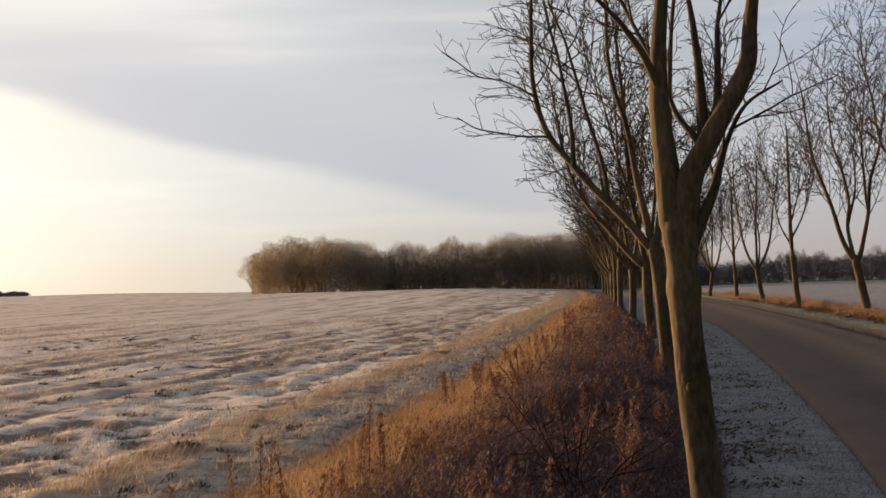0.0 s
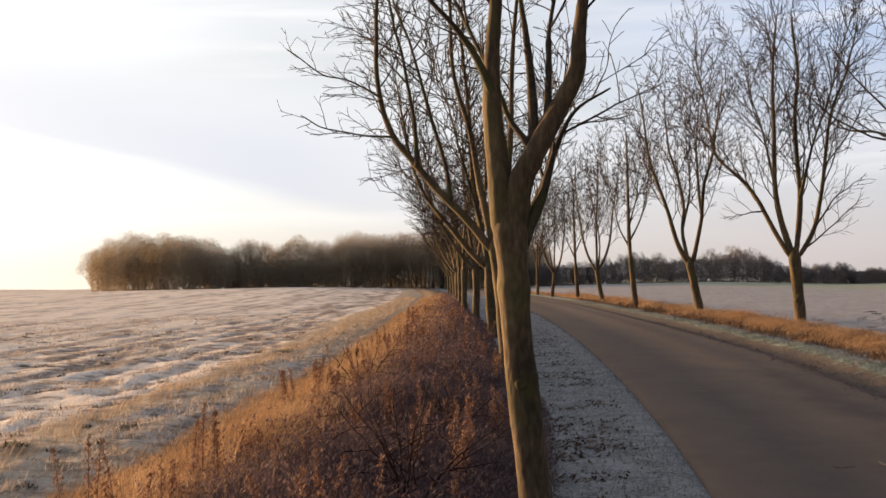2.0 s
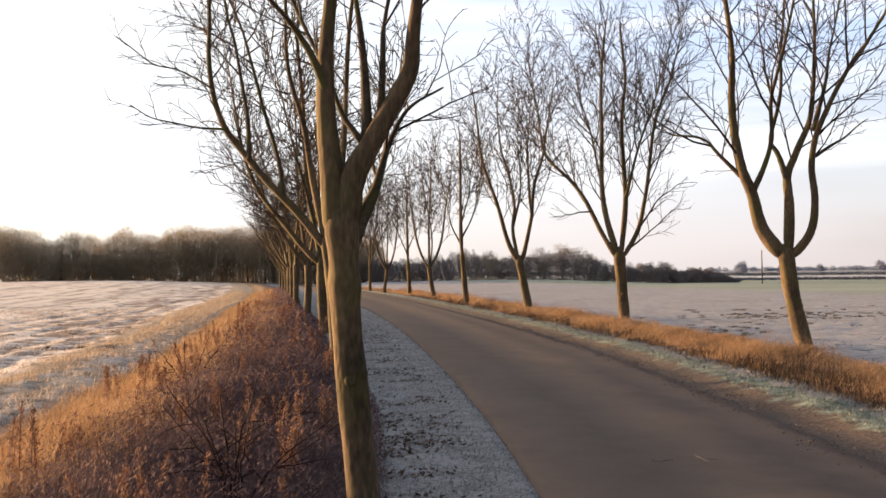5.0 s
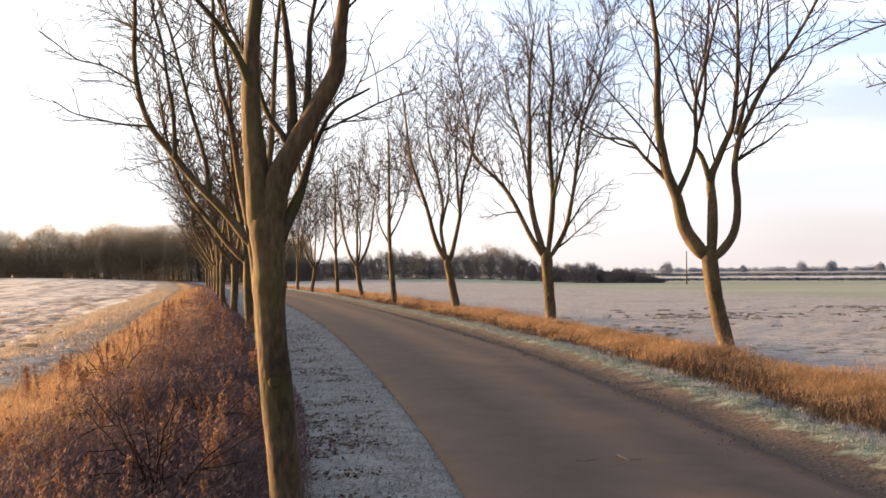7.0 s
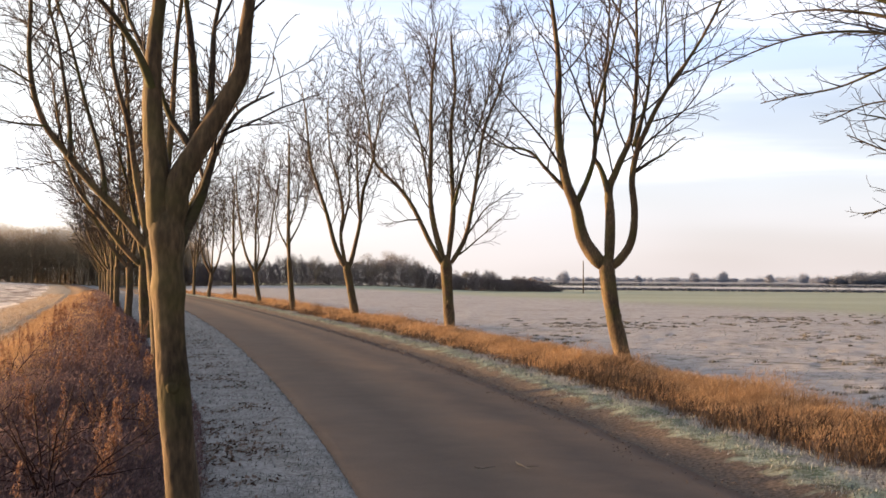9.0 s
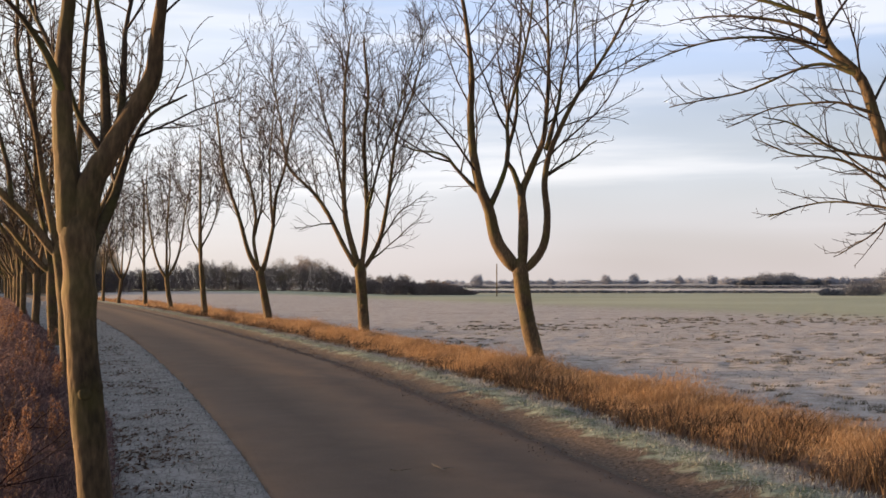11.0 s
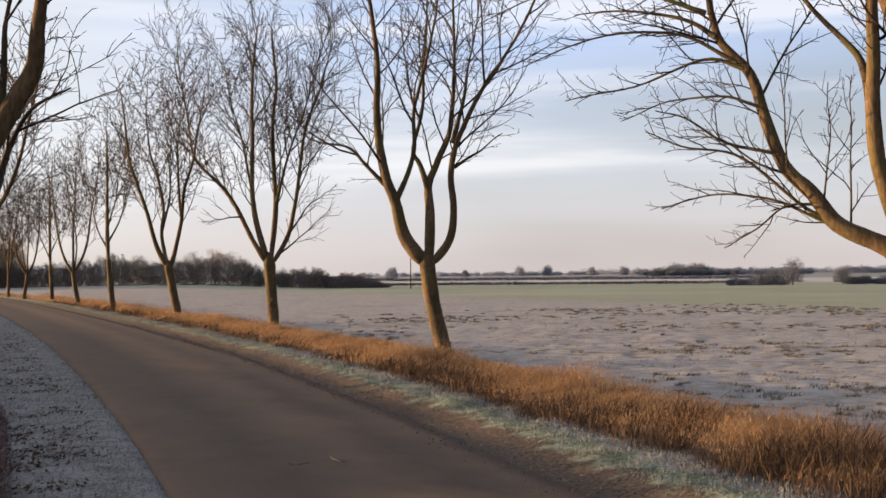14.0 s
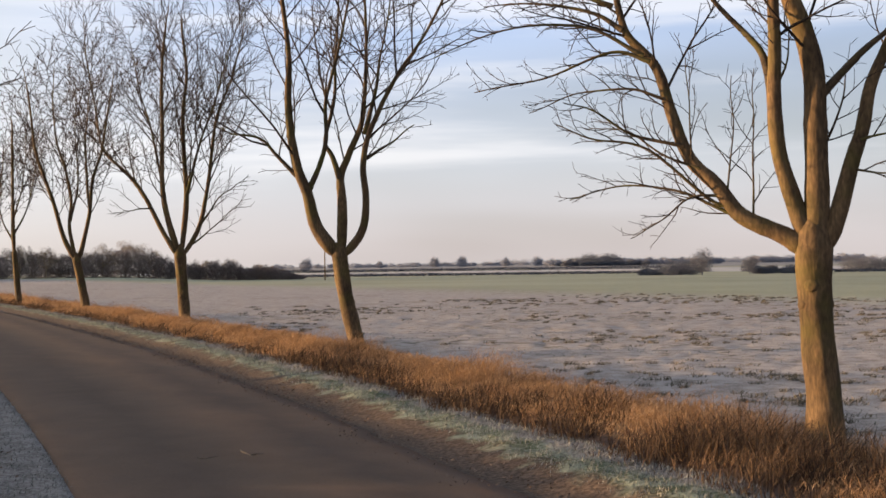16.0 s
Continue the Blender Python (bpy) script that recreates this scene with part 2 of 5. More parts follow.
class Tubes:
    """Gathers tapered tubes along polylines, for trunks, limbs and twigs."""

    def __init__(self):
        self.v, self.q, self.n = [], [], 0

    def add(self, pts, radii, sides, rough=0.0):
        pts, radii = np.asarray(pts, float), np.asarray(radii, float)
        tan = np.gradient(pts, axis=0)
        tan /= np.linalg.norm(tan, axis=1)[:, None] + 1e-9
        ref = np.eye(3)[int(np.argmin(np.abs(tan).max(0)))]
        side = np.cross(tan, ref)
        side /= np.linalg.norm(side, axis=1)[:, None] + 1e-9
        up = np.cross(side, tan)
        th = np.arange(sides) * 2 * np.pi / sides
        z = pts[:, 2:3]
        wave = 1 + rough * (np.sin(3 * th[None] + 2.1 * z) + 0.7 * np.sin(5 * th[None] - 3.7 * z + 1.0) + 0.6 * np.sin(7 * th[None] + 9.0 * z) + 0.4 * np.sin(2 * th[None] - 23.0 * z))
        ring = pts[:, None] + (radii[:, None] * wave)[:, :, None] * (np.cos(th)[None, :, None] * side[:, None] + np.sin(th)[None, :, None] * up[:, None])
        k = len(pts)
        i = np.arange(k - 1)[:, None] * sides + self.n
        j, jn = np.arange(sides)[None], (np.arange(sides)[None] + 1) % sides
        self.q.append(np.stack([i + j, i + sides + j, i + sides + jn, i + jn], -1).reshape(-1, 4))
        self.v.append(ring.reshape(-1, 3))
        self.n += k * sides

    def mesh(self, name, mat):
        return mesh_of(name, np.concatenate(self.v), self.q, mat)


def bezier_path(ctrl, per=6):
    """A smooth path through control points (Catmull-Rom)."""
    c = np.asarray(ctrl, float)
    c = np.vstack([2 * c[0] - c[1], c, 2 * c[-1] - c[-2]])
    out = []
    for i in range(1, len(c) - 2):
        for s in np.linspace(0, 1, per, endpoint=False):
            a, b, d, e4 = c[i - 1], c[i], c[i + 1], c[i + 2]
            out.append(0.5 * (2 * b + (d - a) * s + (2 * a - 5 * b + 4 * d - e4) * s * s + (3 * b - a - 3 * d + e4) * s ** 3))
    return np.array(out + [c[-2]])


# ---- the plan: the lane runs ahead and bends gently ----
LANE_Y = np.array([-60, -20, 0, 9, 17.5, 26, 33.5, 42, 59.6, 80, 110, 160, 300, 4000])
LANE_X = np.array([-15.9, -4.5, 0.90, 3.13, 4.90, 6.50, 7.84, 9.27, 12.0, 14.9, 18.6, 24.0, 36.0, 120.0])


def left_edge(y):
    y = np.asarray(y, float)
    return sum(np.interp(y + s, LANE_Y, LANE_X) for s in (-4, -2, 0, 2, 4)) / 5


def lane_width(y):
    return np.interp(y, [0, 8, 25, 300], [3.15, 3.2, 3.75, 3.75])


def right_edge(y):
    return left_edge(y) + lane_width(y)


def spread(y):
    """The left-hand strips widen with distance along the lane."""
    return 1.0 + 0.007 * np.clip(y, 0, 60)


def bank_shift(y):
    """The mown verge grows wider ahead: how far the bank's foot draws back."""
    return 0.75 * step(y, 12, 34) + 0.5 * step(y, 34, 70)


def fbm(x, y, scale, octaves=4, seed=0):
    """Smooth value noise on arrays, -1 to 1."""
    out, amp, tot = np.zeros_like(x), 1.0, 0.0
    for o in range(octaves):
        u, v = x / scale * 2 ** o + 17.3 * o + seed, y / scale * 2 ** o + 5.1 * o - seed
        i, j = np.floor(u), np.floor(v)
        fu, fv = u - i, v - j
        fu, fv = fu * fu * (3 - 2 * fu), fv * fv * (3 - 2 * fv)

        def h(p, q):
            s = np.sin(p * 127.1 + q * 311.7 + seed * 3.7) * 43758.5453
            return s - np.floor(s)
        n = h(i, j) * (1 - fu) * (1 - fv) + h(i + 1, j) * fu * (1 - fv) + h(i, j + 1) * (1 - fu) * fv + h(i + 1, j + 1) * fu * fv
        out += amp * (2 * n - 1)
        tot += amp
        amp *= 0.5
    return out / tot


def step(v, lo, hi):
    s = np.clip((v - lo) / (hi - lo), 0, 1)
    return s * s * (3 - 2 * s)


def base_height(x, y):
    """The lie of the land without its small relief."""
    d = np.hypot(x, y)
    az = np.degrees(np.arctan2(x, y))
    left = step(9.0 - az, 0, 10) * (np.abs(az) < 120)
    z = left * (1.15 * step(d, 60, 260) + 1.6 * step(d, 280, 520) * step(-az, 6, 16))
    right = step(az, 9, 16)
    z = z + right * (0.3 * step(d, 60, 240) * step(26 - az, 0, 8) - 0.9 * step(d, 120, 300) * step(az, 19, 26) + 1.3 * step(d, 260, 700) + 4.0 * step(d, 1400, 3200) * (0.75 + 0.35 * np.sin(az * 0.21) + 0.12 * np.sin(az * 0.9)))
    return z


def ground_height(x, y):
    x, y = np.asarray(x, float), np.asarray(y, float)
    off = (x - left_edge(y))
    ol = off / spread(y)
    orr = x - right_edge(y)
    d = np.hypot(x, y)
    fade = 1 - step(d, 60, 220)
    z = base_height(x, y)
    field = step(-ol, 6.5, 7.4)
    furrow = np.sin(off * 4.6 + 1.6 * fbm(x, y, 5, 2, 3))
    z = z + field * fade * ((0.042 + 0.035 * step(11.0 + ol, 0, 4)) * fbm(x, y * 0.7, 0.36, 4, 1) + 0.03 * fbm(x, y * 0.5, 2.2, 3, 2) + 0.018 * furrow)
    strip = step(-ol, 4.8, 5.4) * (1 - step(-ol, 6.4, 7.2))
    z = z + strip * (0.05 + 0.09 * fbm(x, y, 0.5, 4, 8))
    bank = step(-ol, 1.2, 1.9) * (1 - step(-ol, 4.2, 5.0))
    z = z + bank * 0.08 * fbm(x, y, 0.8, 3, 4) + 0.20 * step(-ol, 1.5, 3.4) * (1 - step(-ol, 3.5, 4.6))
    verge = step(ol, -1.5, -1.1) * (1 - step(ol, -0.25, 0.0))
    z = z + verge * fade * 0.035 * fbm(x, y, 0.35, 3, 5)
    lane = step(off, -0.05, 0.15) * (1 - step(orr, -0.5, -0.2))
    z = z - 0.10 * lane
    z = z - 0.042 * step(orr, -0.7, -0.5) * (1 - step(orr, 0.25, 0.7))
    band = step(orr, 0.35, 0.9) * (1 - step(orr, 3.2, 4.0))
    z = z + band * fade * (0.05 + 0.05 * fbm(x, y, 0.5, 3, 6))
    pasture = step(orr, 3.6, 5.0)
    z = z + pasture * fade * (0.018 * fbm(x, y, 3.0, 3, 7) + 0.032 * fbm(x, y, 0.40, 3, 12))
    return z


# ---- ground ----


def ground_material():
    mt = bpy.data.materials.new("frosty_land")
    mt.use_nodes = True
    nt = mt.node_tree
    N, L = nt.nodes.new, nt.links.new
    p = nt.nodes["Principled BSDF"]
    p.inputs["Roughness"].default_value = 0.92
    p.inputs["Specular IOR Level"].default_value = 0.2
    tc = N("ShaderNodeTexCoord")

    def noise_of(scale, detail=5, stretch=(1, 1, 1)):
        mp, n = N("ShaderNodeMapping"), N("ShaderNodeTexNoise")
        mp.inputs["Scale"].default_value = stretch
        L(tc.outputs["Object"], mp.inputs[0])
        L(mp.outputs[0], n.inputs["Vector"])
        n.inputs["Scale"].default_value, n.inputs["Detail"].default_value = scale, detail
        return n.outputs["Fac"]

    def attr(name):
        n = N("ShaderNodeAttribute")
        n.attribute_name = name
        return n.outputs["Fac"]

    def rng(v, lo, hi, smooth=True):
        n = N("ShaderNodeMapRange")
        if smooth:
            n.interpolation_type = "SMOOTHSTEP"
        n.inputs["From Min"].default_value, n.inputs["From Max"].default_value = lo, hi
        L(v, n.inputs["Value"])
        return n.outputs[0]

    def madd(v, k, c):
        n = N("ShaderNodeMath")
        n.operation = "MULTIPLY_ADD"
        L(v, n.inputs[0])
        n.inputs[1].default_value = k
        if isinstance(c, (int, float)):
            n.inputs[2].default_value = c
        else:
            L(c, n.inputs[2])
        return n.outputs[0]

    def two(fac, a, b):
        n = N("ShaderNodeMixRGB")
        L(fac, n.inputs[0])
        for i, c in ((1, a), (2, b)):
            if isinstance(c, tuple):
                n.inputs[i].default_value = (*c, 1)
            else:
                L(c, n.inputs[i])
        return n.outputs[0]

    left, right, lump = attr("left_offset"), attr("right_offset"), attr("lump")
    fine, mid, big, patch = noise_of(22, 6), noise_of(3.0, 6), noise_of(0.5, 5), noise_of(0.07, 4, (1, 0.35, 1))
    along = noise_of(0.55, 5, (1, 0.16, 1))
    wob = madd(mid, 0.5, -0.25)
    leftw = N("ShaderNodeMath")
    leftw.operation = "ADD"
    L(left, leftw.inputs[0])
    L(wob, leftw.inputs[1])
    lw = leftw.outputs[0]
    # frosted stubble of the left field: pale where frost lies, soil in the dips
    frost = two(rng(fine, 0.35, 0.65), (0.66, 0.54, 0.44), (0.90, 0.80, 0.70))
    soil = two(rng(fine, 0.3, 0.7), (0.17, 0.12, 0.10), (0.33, 0.25, 0.205))
    mixv = madd(mid, 0.45, madd(big, 0.25, madd(lump, 0.75, madd(along, 0.3, madd(rng(left, -15.0, -8.0), -0.14, 0.02)))))
    field_l = two(rng(mixv, 0.67, 0.83), soil, frost)
    field_l = two(attr("track"), field_l, soil)
    # right pasture: frosted grass with bare clods, green crop far off
    pas = two(rng(madd(mid, 0.45, madd(fine, 0.35, madd(big, 0.2, 0.0))), 0.36, 0.60), (0.25, 0.22, 0.20), (0.46, 0.43, 0.42))
    clod = two(rng(fine, 0.3, 0.7), (0.085, 0.075, 0.055), (0.18, 0.16, 0.125))
    spots = madd(noise_of(2.6, 5), 0.62, madd(noise_of(0.2, 3), 0.38, 0.0))
    pas = two(rng(spots, 0.56, 0.66), pas, clod)
    crop = two(rng(madd(noise_of(0.05, 4), 0.6, madd(mid, 0.4, 0.0)), 0.3, 0.7), (0.28, 0.30, 0.205), (0.39, 0.40, 0.295))
    field_r = two(rng(madd(big, 6.0, right), 28, 42), pas, crop)
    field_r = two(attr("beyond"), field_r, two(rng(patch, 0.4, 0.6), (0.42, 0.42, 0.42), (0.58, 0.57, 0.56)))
    # land past about 440 m: haze painted as grey base colour
    field_r = two(attr("far_haze"), field_r, two(rng(patch, 0.4, 0.6), (0.22, 0.225, 0.235), (0.33, 0.33, 0.33)))
    tan = two(rng(mid, 0.35, 0.65), (0.19, 0.105, 0.055), (0.40, 0.25, 0.12))
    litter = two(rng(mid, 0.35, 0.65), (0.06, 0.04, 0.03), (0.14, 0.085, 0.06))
    verge = two(rng(madd(fine, 0.6, madd(mid, 0.4, 0.0)), 0.36, 0.60), (0.115, 0.108, 0.106), (0.265, 0.262, 0.265))
    green = two(rng(madd(fine, 0.5, madd(mid, 0.5, 0.0)), 0.38, 0.60), (0.08, 0.105, 0.055), (0.26, 0.30, 0.24))
    rough = two(rng(madd(fine, 0.45, madd(mid, 0.55, 0.0)), 0.40, 0.58), (0.12, 0.10, 0.08), (0.50, 0.44, 0.39))
    straw = two(rng(mid, 0.3, 0.7), (0.30, 0.205, 0.13), (0.52, 0.41, 0.29))
    edge_band = madd(big, 0.9, madd(mid, 0.6, madd(noise_of(0.25, 3), 0.3, left)))
    c = two(rng(edge_band, -5.95, -5.6), field_l, straw)
    c = two(rng(edge_band, -5.45, -5.1), c, two(attr("margin"), straw, rough))
    c = two(rng(lw, -5.0, -4.75), c, tan)
    c = two(rng(lw, -4.2, -3.6), c, litter)
    c = two(rng(madd(wob, 1.0, attr("bank_offset")), -1.35, -1.05), c, verge)
    gravel = two(rng(fine, 0.35, 0.65), (0.052, 0.038, 0.031), (0.125, 0.093, 0.073))
    c = two(rng(right, -0.5, -0.3), c, gravel)
    c = two(rng(madd(mid, 0.8, right), 0.95, 1.25), c, green)
    c = two(rng(madd(mid, 0.5, right), 1.25, 1.5), c, verge)
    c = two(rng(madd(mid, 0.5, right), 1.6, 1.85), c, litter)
    c = two(rng(madd(mid, 0.5, right), 2.0, 2.4), c, tan)
    c = two(rng(madd(mid, 0.8, right), 3.8, 4.6), c, field_r)
    L(c, p.inputs["Base Color"])
    b = N("ShaderNodeBump")
    b.inputs["Strength"].default_value, b.inputs["Distance"].default_value = 0.6, 0.04
    L(madd(fine, 0.6, madd(mid, 0.4, 0.0)), b.inputs["Height"])
    L(b.outputs[0], p.inputs["Normal"])
    return mt


def build_ground():
    rad = 0.6 * 1.0175 ** np.arange(540)
    rad = rad[rad < 4300]
    fan = np.radians(np.concatenate([np.arange(-180, -34, 4.0), np.arange(-30, 66, 0.25), np.arange(66, 179, 4.0)]))
    R, A = np.meshgrid(rad, fan, indexing="ij")
    x, y = R * np.sin(A), R * np.cos(A)
    z = ground_height(x, y)
    n, k = len(rad), len(fan)
    v = np.stack([x, y, z], -1).reshape(-1, 3)
    v = np.vstack([v, [[0, 0, float(ground_height(0.0, 0.0))]]])
    i, j = np.meshgrid(np.arange(n - 1), np.arange(k), indexing="ij")
    jn = (j + 1) % k
    quads = np.stack([i * k + j, (i + 1) * k + j, (i + 1) * k + jn, i * k + jn], -1).reshape(-1, 4)
    jj = np.arange(k)
    tris = np.stack([np.full(k, n * k), jj, (jj + 1) % k], -1)
    me = mesh_of("ground", v, [quads, tris], ground_material())
    ol = (v[:, 0] - left_edge(v[:, 1])) / spread(v[:, 1])
    orr = v[:, 0] - right_edge(v[:, 1])
    lump = 0.5 + 0.5 * (0.6 * fbm(v[:, 0], v[:, 1] * 0.7, 0.36, 4, 1) + 0.4 * fbm(v[:, 0] - 0.2 * v[:, 1], v[:, 1] * 0.2, 0.8, 3, 2))
    wob = 0.25 * fbm(v[:, 0], v[:, 1], 4.0, 2, 15)
    off = v[:, 0] - left_edge(v[:, 1])
    track = sum(np.exp(-((off + wob - c) / (0.10 + 0.002 * v[:, 1])) ** 2) * (0.25 + 0.75 * step(fbm(v[:, 0], v[:, 1], 5.0, 2, 16 + c), -0.3, 0.2)) for c in (-11.4, -18.6, -20.4, -25.0, -33.0, -34.8, -49.0, -50.8))
    streak = 0.8 * step(fbm(off + 0.4 * wob, v[:, 1] * 0.07, 0.75, 3, 91), 0.22, 0.5) * step(-ol, 9, 13) + 0.5 * step(fbm(off, v[:, 1] * 0.2, 0.9, 3, 93), 0.15, 0.45) * step(-ol, 7.0, 8.0)
    track = np.maximum(track, streak)
    margin = (1 - step(v[:, 1], 25, 50)) * (0.35 + 0.65 * step(fbm(v[:, 0], v[:, 1], 2.5, 3, 95), -0.25, 0.2))
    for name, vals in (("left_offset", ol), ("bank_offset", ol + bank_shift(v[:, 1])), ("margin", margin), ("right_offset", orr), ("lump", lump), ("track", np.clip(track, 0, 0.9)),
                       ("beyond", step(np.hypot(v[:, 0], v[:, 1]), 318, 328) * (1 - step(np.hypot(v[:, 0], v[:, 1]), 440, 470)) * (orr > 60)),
                       ("far_haze", step(np.hypot(v[:, 0], v[:, 1]), 440, 560) * (orr > 60))):
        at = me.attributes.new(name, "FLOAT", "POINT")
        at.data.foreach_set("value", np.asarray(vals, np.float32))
    tagged(new("ground", me), "frosted winter farmland with bare soil and dead grass", "ground", kind="structure")


build_ground()


def build_road():
    ys = np.concatenate([np.arange(-40, 60, 0.25), np.arange(60, 300, 2.0)])
    le = left_edge(ys) + 0.07 * fbm(ys, ys * 0, 0.8, 4, 21) - 0.03
    re = right_edge(ys) + 0.09 * fbm(ys, ys * 0, 0.7, 4, 31) + 0.02
    s = np.linspace(0, 1, 17)
    x = le[:, None] + (re - le)[:, None] * s
    y = np.repeat(ys[:, None], 17, 1)
    z = base_height(x, y) + 0.035 * np.sin(np.pi * s)[None] ** 0.7 + 0.004 * fbm(x, y, 0.5, 3, 2) - 0.034
    lo = z.copy()[:, [0, -1]] - 0.12
    top = np.stack([x, y, z], -1).reshape(-1, 3)
    n = len(ys)
    i, j = np.meshgrid(np.arange(n - 1), np.arange(16), indexing="ij")
    q = np.stack([i * 17 + j, i * 17 + j + 1, (i + 1) * 17 + j + 1, (i + 1) * 17 + j], -1).reshape(-1, 4)
    side = np.stack([np.stack([x[:, 0], ys, lo[:, 0]], -1), np.stack([x[:, -1], ys, lo[:, 1]], -1)], 1).reshape(-1, 3)
    m = n * 17
    a = np.arange(n - 1)
    ql = np.stack([m + a * 2, a * 17, (a + 1) * 17, m + (a + 1) * 2], -1)
    qr = np.stack([a * 17 + 16, m + a * 2 + 1, m + (a + 1) * 2 + 1, (a + 1) * 17 + 16], -1)
    me = mesh_of("road", np.vstack([top, side]), [q, ql, qr], TARMAC)
    at = me.attributes.new("across", "FLOAT", "POINT")
    at.data.foreach_set("value", np.concatenate([np.tile(s, n), np.tile([0.0, 1.0], n)]).astype(np.float32))
    tagged(new("road", me), "narrow worn grey-brown tarmac country lane", "road", kind="structure")


build_road()

# ---- trees ----


def rotate_about(v, axis, ang):
    return v * math.cos(ang) + np.cross(axis, v) * math.sin(ang) + axis * np.dot(axis, v) * (1 - math.cos(ang))


def sprout(rs, tubes, pts, radii, level, spec, lo=0.25, thin=0.0022):
    """Side shoots along a branch, and their own shoots, down to twigs."""
    seg = np.linalg.norm(np.diff(pts, axis=0), axis=1)
    s = np.concatenate([[0], np.cumsum(seg)])
    total = s[-1]
    gap, reach, ang, rise, sides = spec[level]
    n = max(1, int(total * (1 - lo) / gap))
    roll = rs.uniform(0, 6.28)
    for k in range(n):
        at = total * (lo + (1 - lo) * (k + rs.uniform(0.1, 0.9)) / n)
        p = np.array([np.interp(at, s, pts[:, c]) for c in range(3)])
        q = np.array([np.interp(min(at + 0.05 * total, total), s, pts[:, c]) for c in range(3)])
        o = np.array([np.interp(max(at - 0.05 * total, 0), s, pts[:, c]) for c in range(3)])
        d = (q - o) / (np.linalg.norm(q - o) + 1e-9)
        r = float(np.interp(at, s, radii))
        roll += 2.4 + rs.uniform(-0.5, 0.5)
        perp = np.cross(d, (0.3, 0.2, 1.0))
        perp /= np.linalg.norm(perp) + 1e-9
        perp = rotate_about(perp, d, roll)
        a = radians(ang) * rs.uniform(0.7, 1.3)
        way = d * math.cos(a) + perp * math.sin(a)
        if way[2] < 0.0:
            way[2] *= 0.25
        length = reach * rs.uniform(0.5, 1.4) * (1.1 - 0.6 * at / total)
        m = 7 if level == 0 else 5 if level == 1 else 4
        pp, cur = [p], p
        bend = rs.normal(0, 0.10, 3)
        for i in range(m):
            way = way + np.array([0, 0, rise]) * (length / m) + bend * 0.7 + rs.normal(0, 0.09, 3)
            way /= np.linalg.norm(way)
            cur = cur + way * length / m
            pp.append(cur)
        pp = np.array(pp)
        r0 = max(min(r * 0.7, spec_radius(length)), thin * 1.3)
        rr = np.linspace(r0, max(thin, r0 * 0.30), len(pp))
        tubes.add(pp, rr, sides)
        if level + 1 < len(spec):
            sprout(rs, tubes, pp, rr, level + 1, spec, 0.15, thin)


def spec_radius(length):
    return 0.0035 + 0.0085 * length


def limb_points(ctrl, deep, per=6):
    """Control points (across, height) with a lean in depth, as a 3D path."""
    n = len(ctrl)
    c = [(u, deep * (i / (n - 1)) ** 0.8 * (h - ctrl[0][1] + abs(u - ctrl[0][0]) * 0.3), h) for i, (u, h) in enumerate(ctrl)]
    return bezier_path(c, per)


